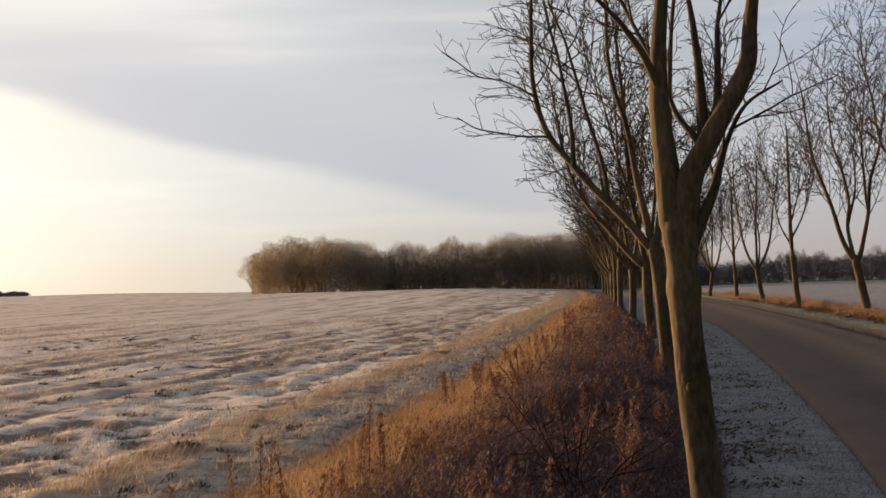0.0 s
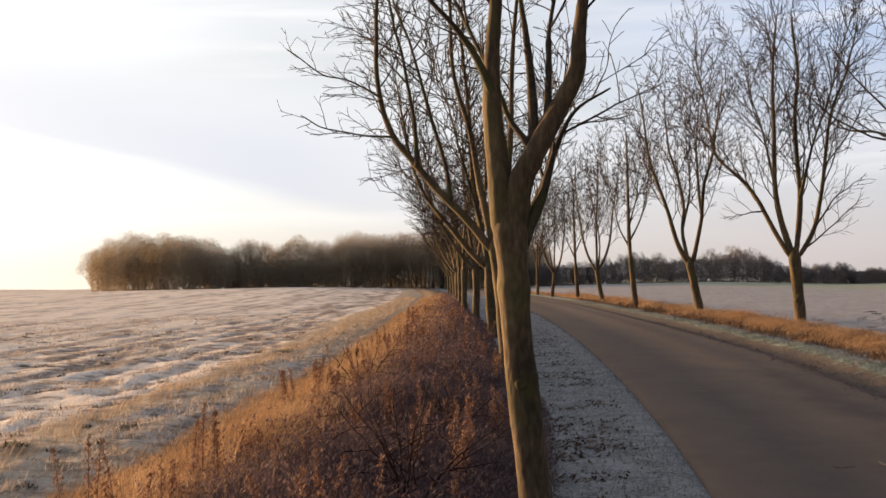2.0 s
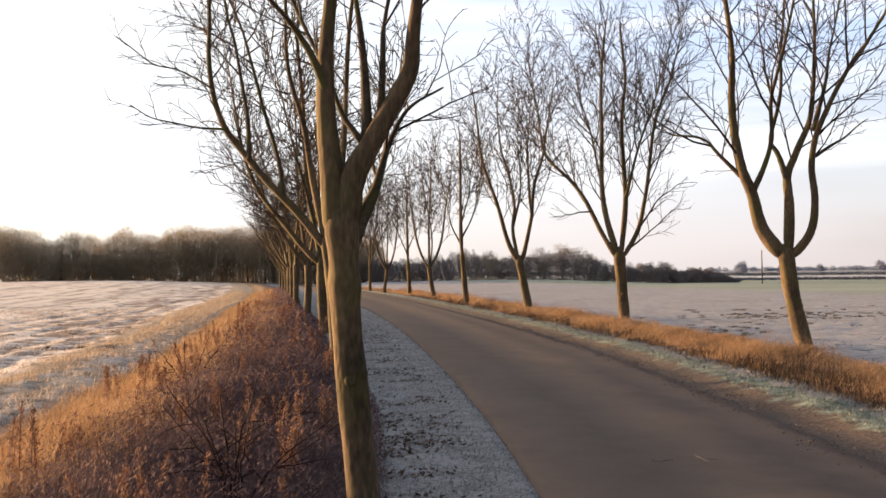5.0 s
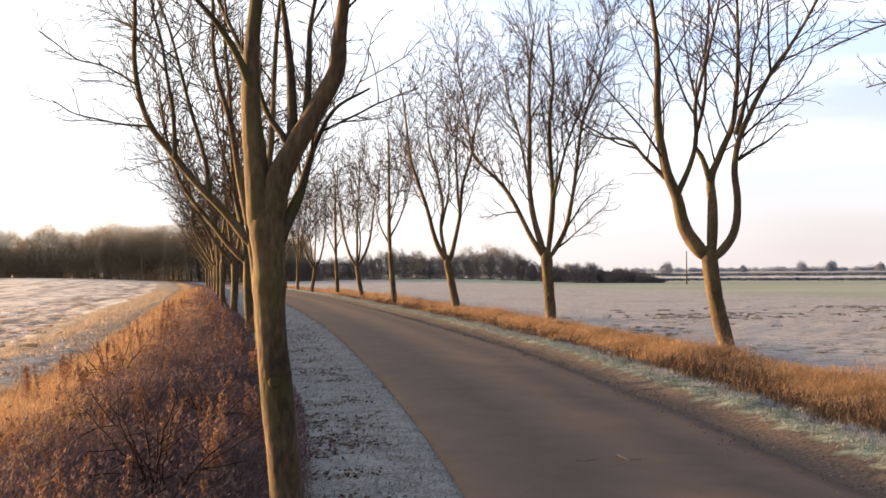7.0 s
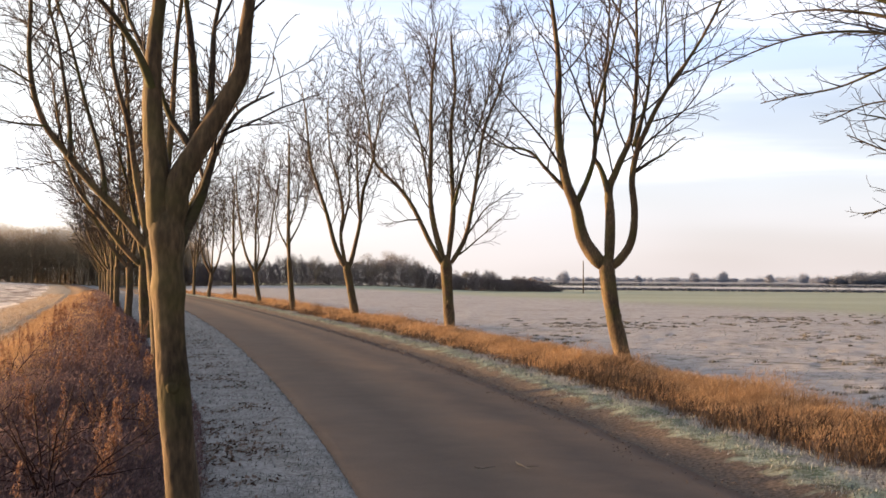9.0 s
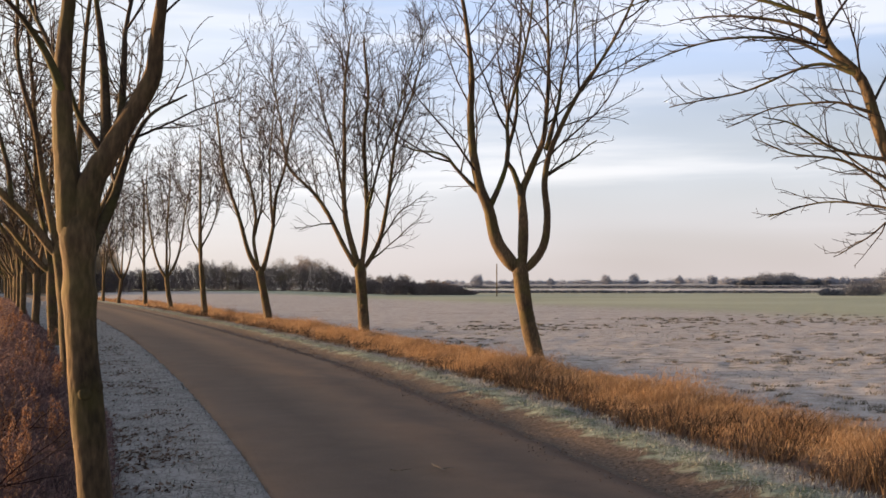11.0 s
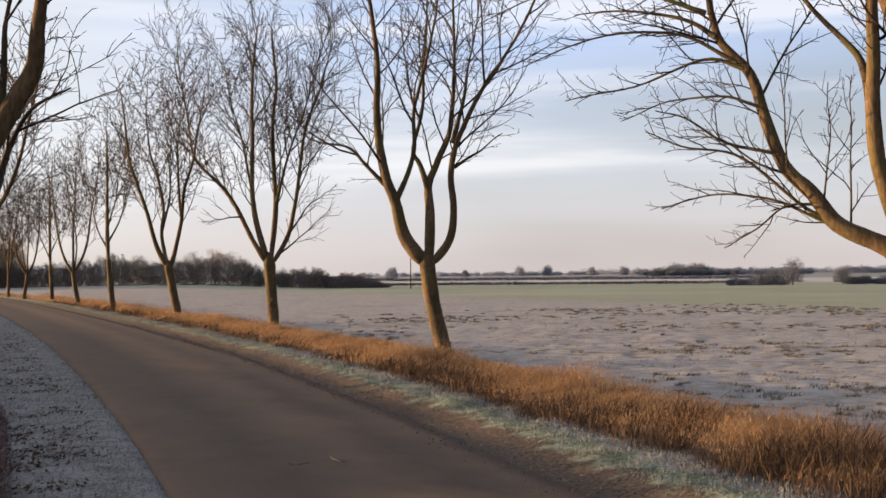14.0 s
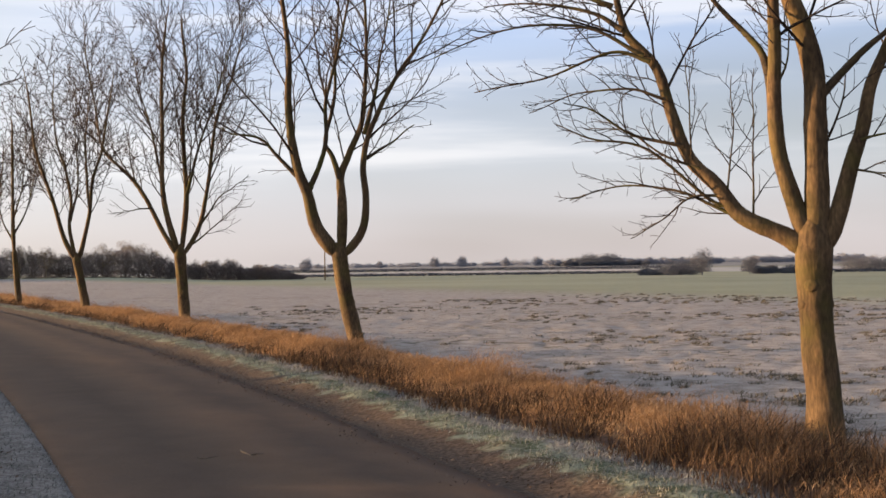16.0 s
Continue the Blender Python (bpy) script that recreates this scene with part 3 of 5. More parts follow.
def build_tree(name, base, face, trunk, limbs, spec, seed, label, top=0.0, sides=(14, 9), girth=0.87, knots=()):
    """A bare tree. trunk: (across, height, radius) rows; limbs: (radius at foot, at tip, lean in depth, control points (across, height)); top: height to which limbs go on."""
    rs = np.random.RandomState(seed)
    root = tagged(new(name), label, "tree", "bare trees along the lane")
    root.empty_display_size = 0.3
    root.matrix_world = pose(base[0], base[1], float(ground_height(*base)) - 0.02, 0, 0, -face)
    rows = [(trunk[0][0] * 1.0 + (trunk[0][0] - trunk[1][0]) * 0.15, -0.12, trunk[0][2] * 1.22), (trunk[0][0], min(0.12, trunk[0][1] * 0.5), trunk[0][2] * 1.06)] + list(trunk)
    tp = bezier_path([(u, 0, h) for u, h, _ in rows], 9)
    tr = np.interp(tp[:, 2], [h for _, h, _ in rows], [r for _, _, r in rows])
    tr = tr * girth * (1 + 0.025 * np.sin(tp[:, 2] * 9 + seed) + 0.015 * np.sin(tp[:, 2] * 23))
    for h, swell in knots:
        tr = tr * (1 + swell * np.exp(-((tp[:, 2] - h) / 0.07) ** 2))
    t = Tubes()
    t.add(tp, tr, sides[0] + 6, 0.028)
    end = tp[-1]
    t.add([end + (0, 0, dz * tr[-1] / 0.1) for dz in (-0.01, 0.04, 0.10, 0.16, 0.20)], [tr[-1] * q for q in (1.0, 0.96, 0.80, 0.5, 0.05)], sides[0])
    # old pruning collars on the stem
    for k in range(3):
        h = rs.uniform(0.35, 0.80) * tp[-1][2]
        i = int(np.argmin(np.abs(tp[:, 2] - h)))
        a = rs.uniform(2.6, 6.8)
        out = np.array([math.cos(a), math.sin(a), 0.15])
        t.add([tp[i] + out * tr[i] * q for q in (0.7, 0.98, 1.05, 1.06)], [tr[i] * 0.5, tr[i] * 0.40, tr[i] * 0.28, tr[i] * 0.05], 8)
    under(new("trunk", t.mesh("trunk", BARK)), root)
    for r0, r1, deep, ctrl in limbs:
        pts = limb_points(ctrl, deep)
        if ctrl[-1][1] < top and r1 > 0.012:
            way = pts[-1] - pts[-4]
            way = way / np.linalg.norm(way)
            cur, more = pts[-1], []
            steps = max(3, int((top - ctrl[-1][1]) / 0.5))
            for _ in range(steps):
                way = way + np.array([0, 0, 0.10]) + rs.normal(0, 0.06, 3)
                way /= np.linalg.norm(way)
                cur = cur + way * (top - ctrl[-1][1]) / steps
                more.append(cur)
            n0 = len(pts)
            pts = np.vstack([pts, more])
            radii = np.concatenate([np.linspace(r0, r1 * 0.9, n0), np.linspace(r1 * 0.9, 0.008, len(more) + 1)[1:]])
        else:
            radii = np.linspace(r0, max(r1, 0.004), len(pts))
            if r1 > 0.03:
                radii = np.minimum(radii, np.linspace(1, 0, len(pts)) * r1 * 3.5 + 0.012)
        wave = np.linspace(0, 1, len(pts))[:, None]
        pts = pts + 0.035 * (0.3 + r0 * 2) * np.sin(wave * rs.uniform(9, 16, 3) + rs.uniform(0, 6.28, 3)) * wave * (3 if spec is not NEAR else 1)
        radii = radii * (1 + rs.normal(0, 0.02, len(radii))) * (1 + 0.35 * np.exp(-np.arange(len(radii)) / 3.0))
        if r0 > 0.06:        # grows out of the stem without a collar
            radii[:4] *= (0.35, 0.68, 0.88, 0.97)
        lt = Tubes()
        lt.add(pts, radii, sides[1], 0.022 if r0 > 0.03 else 0.0)
        limb = under(new("limb", lt.mesh("limb", BARK if r0 > 0.06 else BARK_LIMB)), root)
        tw = Tubes()
        sprout(rs, tw, pts, radii, 0 if r0 > 0.03 else 1, spec, 0.22 if r0 > 0.03 else 0.10, 0.0022 if spec is NEAR else 0.0046 if spec in (MIDDLE, SLIM) else 0.0056 if spec is MIDDLE_DENSE else 0.0098)
        under(new("spray", tw.mesh("spray", TWIG)), limb)
    return root


NEAR = [(0.17, 1.15, 42, 0.50, 5), (0.11, 0.46, 44, 0.40, 4), (0.075, 0.17, 46, 0.25, 3)]
MIDDLE = [(0.29, 2.2, 42, 0.36, 4), (0.23, 0.90, 40, 0.36, 3), (0.18, 0.36, 42, 0.28, 3)]
MIDDLE_DENSE = [(0.23, 2.2, 38, 0.36, 4), (0.20, 0.95, 36, 0.36, 3), (0.17, 0.50, 36, 0.28, 3)]
FAR = [(0.25, 2.3, 40, 0.38, 3), (0.25, 1.0, 42, 0.36, 3), (0.33, 0.50, 42, 0.30, 3)]

SLIM = [(0.27, 1.5, 50, 0.16, 4), (0.20, 0.8, 40, 0.16, 3), (0.16, 0.34, 42, 0.16, 3)]
LANE_TREE = "bare winter roadside tree with greenish bark and upswept branches"
build_tree("roadside_tree", (1.40, 7.37), 10.8,
           [(0.02, 0.30, 0.116), (-0.04, 0.98, 0.111), (-0.07, 1.32, 0.106), (-0.09, 1.72, 0.106), (-0.10, 2.0, 0.113)],
           [(0.085, 0.044, 0.05, [(-0.12, 1.9), (-0.16, 2.33), (-0.19, 2.67), (-0.18, 3.01), (-0.16, 3.36)]),
            (0.087, 0.038, -0.1, [(-0.09, 1.93), (-0.04, 2.27), (0.06, 2.47), (0.19, 2.71), (0.32, 2.95), (0.35, 3.16), (0.36, 3.37)]),
            (0.031, 0.017, 0.1, [(0.06, 2.52), (0.05, 2.91), (0.02, 3.19), (0.01, 3.36)]),
            (0.021, 0.014, 0.3, [(0.14, 2.68), (0.16, 3.09), (0.18, 3.36)]),
            (0.024, 0.015, -0.3, [(-0.19, 2.85), (-0.29, 3.08), (-0.39, 3.22), (-0.51, 3.35)]),
            (0.036, 0.006, 0.35, [(-0.03, 1.93), (0.09, 2.2), (0.15, 2.37), (0.19, 2.54), (0.33, 2.75), (0.54, 2.92)]),
            (0.024, 0.015, 0.4, [(0.06, 2.46), (-0.01, 2.57), (-0.09, 2.71), (-0.16, 2.91)])],
           NEAR, 11, "bare roadside tree with a knotted trunk forking above head height", top=8.0, knots=((1.66, 0.10), (1.78, -0.06), (1.97, 0.14)))
build_tree("roadside_tree", (3.76, 21.68), 9.85,
           [(0.03, 0.16, 0.161), (-0.04, 1.36, 0.141), (-0.14, 2.25, 0.141)],
           [(0.081, 0.040, 0.05, [(-0.14, 2.15), (-0.63, 2.8), (-1.16, 3.35), (-1.6, 3.89), (-1.93, 4.38), (-2.13, 5.02), (-2.25, 5.71), (-2.22, 6.5)]),
            (0.040, 0.025, 0.1, [(-1.5, 3.78), (-1.55, 4.73), (-1.74, 5.72), (-1.88, 6.51)]),
            (0.045, 0.025, -0.2, [(-0.92, 3.1), (-0.97, 3.64), (-1.21, 4.54), (-1.35, 5.23), (-1.59, 5.92)]),
            (0.071, 0.035, 0.1, [(-0.16, 2.2), (-0.35, 3.25), (-0.53, 4.25), (-0.77, 5.24), (-0.86, 6.54)]),
            (0.071, 0.035, -0.1, [(-0.13, 2.2), (0.06, 3.25), (0.17, 4.25), (0.27, 5.56), (0.32, 6.57)]),
            (0.020, 0.010, 0.0, [(-1.9, 4.3), (-2.4, 4.35), (-3.0, 4.45), (-3.6, 4.75)]),
            (0.018, 0.010, 0.1, [(-2.1, 5.0), (-2.6, 5.3), (-3.2, 5.5), (-3.8, 5.95)])],
           SLIM, 12, LANE_TREE, top=9.5, sides=(10, 7))
MAIN_LIMBS = [(0.090, 0.037, 0.1, [(0.03, 1.78), (-0.16, 1.92), (-0.54, 2.11), (-0.75, 2.39), (-0.99, 2.65), (-1.16, 3.09), (-1.31, 3.54), (-1.59, 3.87), (-1.68, 4.17)]),
              (0.084, 0.058, -0.1, [(0.05, 1.85), (-0.07, 2.22), (-0.2, 2.68), (-0.23, 3.14), (-0.2, 3.59), (-0.22, 4.05)]),
              (0.042, 0.024, 0.2, [(-0.23, 3.1), (-0.31, 3.51), (-0.45, 3.76), (-0.75, 4.1)]),
              (0.116, 0.095, 0.0, [(0.11, 1.75), (0.12, 2.09), (0.13, 2.81), (0.12, 3.33), (0.02, 3.79), (-0.06, 4.04)]),
              (0.047, 0.026, 0.1, [(0.14, 3.13), (0.24, 3.24), (0.5, 3.5), (0.73, 3.71)]),
              (0.090, 0.053, 0.1, [(0.14, 1.78), (0.28, 2.03), (0.43, 2.56), (0.52, 2.86), (0.59, 3.24), (0.73, 3.56)])]
LOW_SPRAYS = [(0.021, 0.005, -0.1, [(-0.64, 2.2), (-0.81, 2.26), (-1.35, 2.73), (-1.83, 2.85), (-2.23, 3.0)]),
              (0.018, 0.005, 0.2, [(-0.45, 2.04), (-0.8, 2.21), (-1.15, 2.37), (-1.62, 2.42), (-2.13, 2.3)]),
              (0.016, 0.005, -0.2, [(-1.04, 2.76), (-1.51, 2.89), (-1.87, 3.12), (-2.14, 3.21)]),
              (0.012, 0.004, 0.3, [(-0.72, 2.3), (-1.0, 2.28), (-1.3, 2.05), (-1.55, 1.92)]),
              (0.013, 0.004, 0.3, [(-0.9, 2.55), (-1.25, 2.7), (-1.6, 2.95), (-1.95, 2.98)]),
              (0.009, 0.004, 0.0, [(-0.43, 2.06), (-0.42, 2.8), (-0.41, 3.45)]),
              (0.008, 0.004, 0.1, [(-0.97, 2.63), (-0.99, 3.1), (-1.02, 3.6)]),
              (0.008, 0.003, 0.1, [(-0.66, 2.3), (-0.60, 2.9), (-0.62, 3.4)])]
HIGH_SPRAYS = [(0.018, 0.005, 0.1, [(-1.34, 3.56), (-1.71, 3.67), (-2.36, 3.46), (-3.03, 3.37)]),
               (0.024, 0.005, 0.2, [(-1.59, 3.87), (-1.86, 4.05), (-2.35, 4.19), (-2.96, 4.22)]),
               (0.018, 0.005, -0.2, [(-1.40, 3.62), (-1.9, 3.9), (-2.6, 3.95), (-3.4, 3.7)]),
               (0.020, 0.005, 0.0, [(-1.68, 4.1), (-2.3, 4.35), (-3.0, 4.45), (-3.9, 4.2)]),
               (0.014, 0.004, 0.2, [(-1.2, 3.2), (-1.55, 3.32), (-2.05, 3.3), (-2.5, 3.15)]),
               (0.012, 0.004, 0.2, [(0.5, 2.75), (0.72, 2.8), (0.98, 2.72)]), (0.010, 0.004, -0.2, [(0.40, 2.5), (0.75, 2.45), (1.05, 2.5)]),
               (0.014, 0.005, 0.3, [(0.13, 2.6), (0.32, 3.0), (0.42, 3.5)]), (0.012, 0.004, 0.3, [(-0.24, 3.2), (-0.1, 3.55), (-0.12, 3.95)])]
build_tree("roadside_tree", (9.05, 7.09), 51.92,
           [(0.16, 0.06, 0.20), (0.15, 0.5, 0.179), (0.11, 1.0, 0.169), (0.09, 1.5, 0.172), (0.09, 1.82, 0.195)],
           MAIN_LIMBS + LOW_SPRAYS + HIGH_SPRAYS, NEAR, 13, "bare roadside tree with sunlit smooth trunk and mossy spreading limbs", top=9.0)
CURVED_SIDE = [(0.085, 0.036, -0.1, [(-0.05, 1.9), (0.3, 2.38), (0.41, 3.0), (0.37, 3.64), (0.44, 4.27), (0.67, 4.8), (1.02, 5.32), (1.37, 5.85)]),
               (0.030, 0.010, 0.2, [(0.42, 3.84), (0.92, 4.16), (1.37, 4.51)]),
               (0.045, 0.020, 0.2, [(0.4, 4.33), (0.64, 5.31), (0.81, 6.3)])]
build_tree("roadside_tree", (12.56, 21.15), 30.7,
           [(0.17, 0.21, 0.192), (-0.02, 1.06, 0.17), (-0.14, 1.9, 0.185)],
           [(0.140, 0.045, 0.0, [(-0.19, 1.9), (-0.59, 2.48), (-0.76, 3.12), (-0.93, 3.58), (-1.04, 4.31), (-1.13, 5.23), (-1.14, 5.97), (-1.19, 7.07)]),
            (0.040, 0.012, 0.1, [(-0.97, 3.51), (-1.38, 3.95), (-1.7, 4.24), (-2.2, 4.39), (-2.47, 4.49)]),
            (0.055, 0.028, -0.15, [(-0.76, 3.15), (-0.53, 3.66), (-0.39, 4.2), (-0.37, 4.83), (-0.25, 5.37), (-0.06, 6.23)]),
            (0.102, 0.034, 0.05, [(-0.10, 1.9), (-0.07, 2.92), (-0.11, 3.49), (0.09, 3.91), (0.32, 4.45), (0.37, 5.17), (0.47, 6.31)]),
            (0.055, 0.028, 0.25, [(-0.11, 3.45), (-0.27, 3.92), (-0.39, 4.29), (-0.2, 5.19), (-0.13, 6.34)])] + CURVED_SIDE,
           MIDDLE, 14, "bare roadside tree with a leaning trunk and three curved limbs", top=9.6, sides=(12, 8))
UPSWEPT_SIDE = [(0.045, 0.020, -0.3, [(0.27, 3.99), (0.66, 5.44), (1.1, 6.72), (1.55, 8.08)]),
                (0.040, 0.018, 0.35, [(-0.39, 3.86), (-0.68, 5.46), (-1.02, 6.89), (-1.36, 8.32)]),
                (0.030, 0.008, 0.2, [(0.36, 2.4), (0.83, 2.75), (1.37, 3.25), (1.86, 3.67)]),
                (0.028, 0.008, -0.2, [(0.68, 3.05), (1.37, 3.98), (2.09, 4.39)]),
                (0.024, 0.008, 0.2, [(-0.8, 3.56), (-1.38, 3.5), (-1.83, 3.4)])]
build_tree("roadside_tree", (15.08, 35.64), 22.93,
           [(0.16, 0.29, 0.204), (0.10, 1.3, 0.187), (0.04, 2.09, 0.21)],
           [(0.085, 0.034, 0.1, [(-0.02, 2.05), (-0.45, 2.83), (-0.95, 3.85), (-1.38, 4.44), (-1.82, 4.89), (-2.22, 5.48), (-2.44, 6.73)]),
            (0.100, 0.040, -0.1, [(0.03, 2.05), (-0.31, 3.27), (-0.47, 4.43), (-0.46, 5.88), (-0.41, 7.34), (-0.33, 8.8)]),
            (0.088, 0.040, 0.15, [(0.08, 2.05), (0.25, 3.83), (0.22, 5.14), (0.16, 6.6), (0.32, 8.05), (0.19, 9.51)]),
            (0.078, 0.036, 0.1, [(0.12, 2.05), (0.64, 2.96), (0.86, 3.98), (1.01, 5.13), (1.23, 6.3), (1.54, 7.3), (1.83, 8.3)])] + UPSWEPT_SIDE,
           MIDDLE_DENSE, 15, LANE_TREE, top=9.6, sides=(10, 7))
build_tree("roadside_tree", (17.09, 50.80), 18.59,
           [(0.16, 0.37, 0.215), (0.01, 1.22, 0.185), (-0.17, 2.12, 0.2)],
           [(0.105, 0.040, 0.1, [(-0.22, 2.1), (-0.68, 3.1), (-1.06, 4.5), (-1.38, 5.51), (-1.76, 6.73), (-1.95, 7.94), (-2.1, 9.4)]),
            (0.090, 0.036, -0.2, [(-0.19, 2.1), (-0.43, 3.49), (-0.37, 4.69), (-0.56, 5.93), (-0.95, 7.06), (-0.99, 8.67)]),
            (0.100, 0.040, 0.1, [(-0.10, 2.1), (0.13, 2.9), (0.38, 4.1), (0.49, 5.5), (0.89, 6.71), (1.07, 7.52), (1.36, 9.5)]),
            (0.070, 0.034, -0.2, [(0.36, 4.22), (0.25, 6.19), (0.32, 8.53)]),
            (0.055, 0.030, 0.3, [(-0.41, 3.74), (-0.07, 5.46), (-0.18, 7.43)])],
           FAR, 16, LANE_TREE, top=10.3, sides=(9, 6))
single = build_tree("roadside_tree", (18.55, 65.4), 16.3,
                    [(0.1, 0.3, 0.19), (0.0, 1.6, 0.165), (-0.08, 2.6, 0.15)],
                    [(0.12, 0.05, 0.0, [(-0.08, 2.5), (-0.15, 5.0), (-0.1, 8.0), (-0.2, 9.6)]),
                     (0.05, 0.03, 0.3, [(-0.1, 3.2), (-0.7, 4.5), (-1.1, 6.5)]), (0.05, 0.03, -0.3, [(-0.1, 3.6), (0.6, 5.0), (1.0, 7.2)]),
                     (0.04, 0.03, 0.5, [(-0.12, 4.4), (0.3, 6.0), (0.5, 8.0)])],
                    FAR, 17, LANE_TREE, top=9.8, sides=(8, 5))
vase = build_tree("roadside_tree", (20.4, 80.0), 14.35,
                  [(0.15, 0.3, 0.19), (0.0, 1.2, 0.17), (-0.1, 2.0, 0.18)],
                  [(0.10, 0.05, 0.1, [(-0.1, 1.95), (-0.7, 3.2), (-1.2, 5.5), (-1.4, 8.5)]), (0.09, 0.05, -0.2, [(-0.1, 1.95), (-0.1, 4.5), (0.1, 8.5)]),
                   (0.10, 0.05, 0.1, [(-0.1, 1.95), (0.6, 3.4), (1.0, 5.6), (1.4, 8.4)]), (0.06, 0.04, 0.4, [(-0.1, 2.0), (0.1, 4.0), (-0.4, 7.5)])],
                  FAR, 18, LANE_TREE, top=9.8, sides=(8, 5))
broad = build_tree("roadside_tree", (5.85, 36.0), 9.3,
                   [(0.05, 0.3, 0.18), (0.0, 1.2, 0.165), (0.0, 2.1, 0.18)],
                   [(0.10, 0.04, 0.1, [(0.0, 2.0), (-0.9, 3.0), (-2.0, 4.6), (-2.6, 7.0)]), (0.09, 0.05, -0.3, [(0.0, 2.0), (-0.4, 4.5), (-0.6, 8.5)]),
                    (0.10, 0.04, 0.1, [(0.0, 2.0), (0.9, 3.2), (1.8, 5.0), (2.3, 7.4)]), (0.07, 0.04, 0.5, [(0.0, 2.1), (0.3, 4.2), (0.4, 8.0)]),
                    (0.06, 0.03, -0.6, [(0.0, 2.2), (-0.3, 3.6), (-0.9, 6.0)])],
                   FAR, 19, LANE_TREE, top=9.2, sides=(8, 5))
for k, (bx, by, turn) in enumerate([(22.3, 94.5, 40), (23.6, 109, 150), (25.1, 123.5, 250), (26.6, 138, 10), (28.0, 152.5, 95), (29.5, 167, 200)]):
    copy_thing(vase if k % 3 else single, pose(bx, by, float(ground_height(bx, by)) - 0.02, 0, 0, turn))
for k, (bx, by, turn) in enumerate([(7.65, 50.5, 170), (9.2, 65, 260), (11.0, 79.5, 80), (12.8, 94, 140), (14.6, 108, 0), (16.4, 123, 60), (18.0, 137, 220), (19.6, 152, 310)]):
    copy_thing(vase if k % 3 == 2 else broad, pose(bx, by, float(ground_height(bx, by)) - 0.02, 0, 0, turn))

# ---- grass and weeds ----


def blades(name, x, y, height, width, lean, mat, rs, label, category="grass", z=None, wind=(0.6, 0.2), bendy=1.0):
    """Many single blades as one object: each a bent, tapering strip."""
    n = len(x)
    z = ground_height(x, y) - 0.01 if z is None else z
    a = rs.uniform(0, 2 * np.pi, n)
    w = np.stack([np.cos(a), np.sin(a), np.zeros(n)], -1) * (width * rs.uniform(0.6, 1.4, n))[:, None] / 2
    la = rs.uniform(0, 2 * np.pi, n)
    bend = np.stack([np.cos(la) + wind[0], np.sin(la) + wind[1], np.zeros(n)], -1) * (lean * rs.uniform(0.2, 1.3, n) * height)[:, None] * bendy
    p = np.stack([x, y, z], -1)
    up = np.zeros((n, 3))
    up[:, 2] = height
    v = np.stack([p - w, p + w, p + up * 0.55 + bend * 0.35 - w * 0.8, p + up * 0.55 + bend * 0.35 + w * 0.8, p + up + bend], 1).reshape(-1, 3)
    i = np.arange(n) * 5
    q = np.stack([i, i + 1, i + 3, i + 2], -1)
    t = np.stack([i + 2, i + 3, i + 4], -1)
    return tagged(new(name, mesh_of(name, v, [q, t], mat, False)), label, category, kind="stuff")


def scatter(rs, y0, y1, lo, hi, per_m2, edge, thin=18.0):
    """Random places in a strip beside the lane, from lo to hi metres off the edge; thinner with distance along it."""
    out = []
    for y in np.arange(y0, y1, 1.0):
        dens = per_m2 / (1 + (max(0.0, y - 8) / thin) ** 1.3)
        n = int(dens * (hi - lo))
        yy = rs.uniform(y, y + 1, n)
        off = rs.uniform(lo, hi, n) * (spread(yy) if edge is left_edge else 1.0)
        out.append(np.stack([edge(yy) + off, yy], -1))
    p = np.concatenate(out)
    return p[:, 0], p[:, 1]


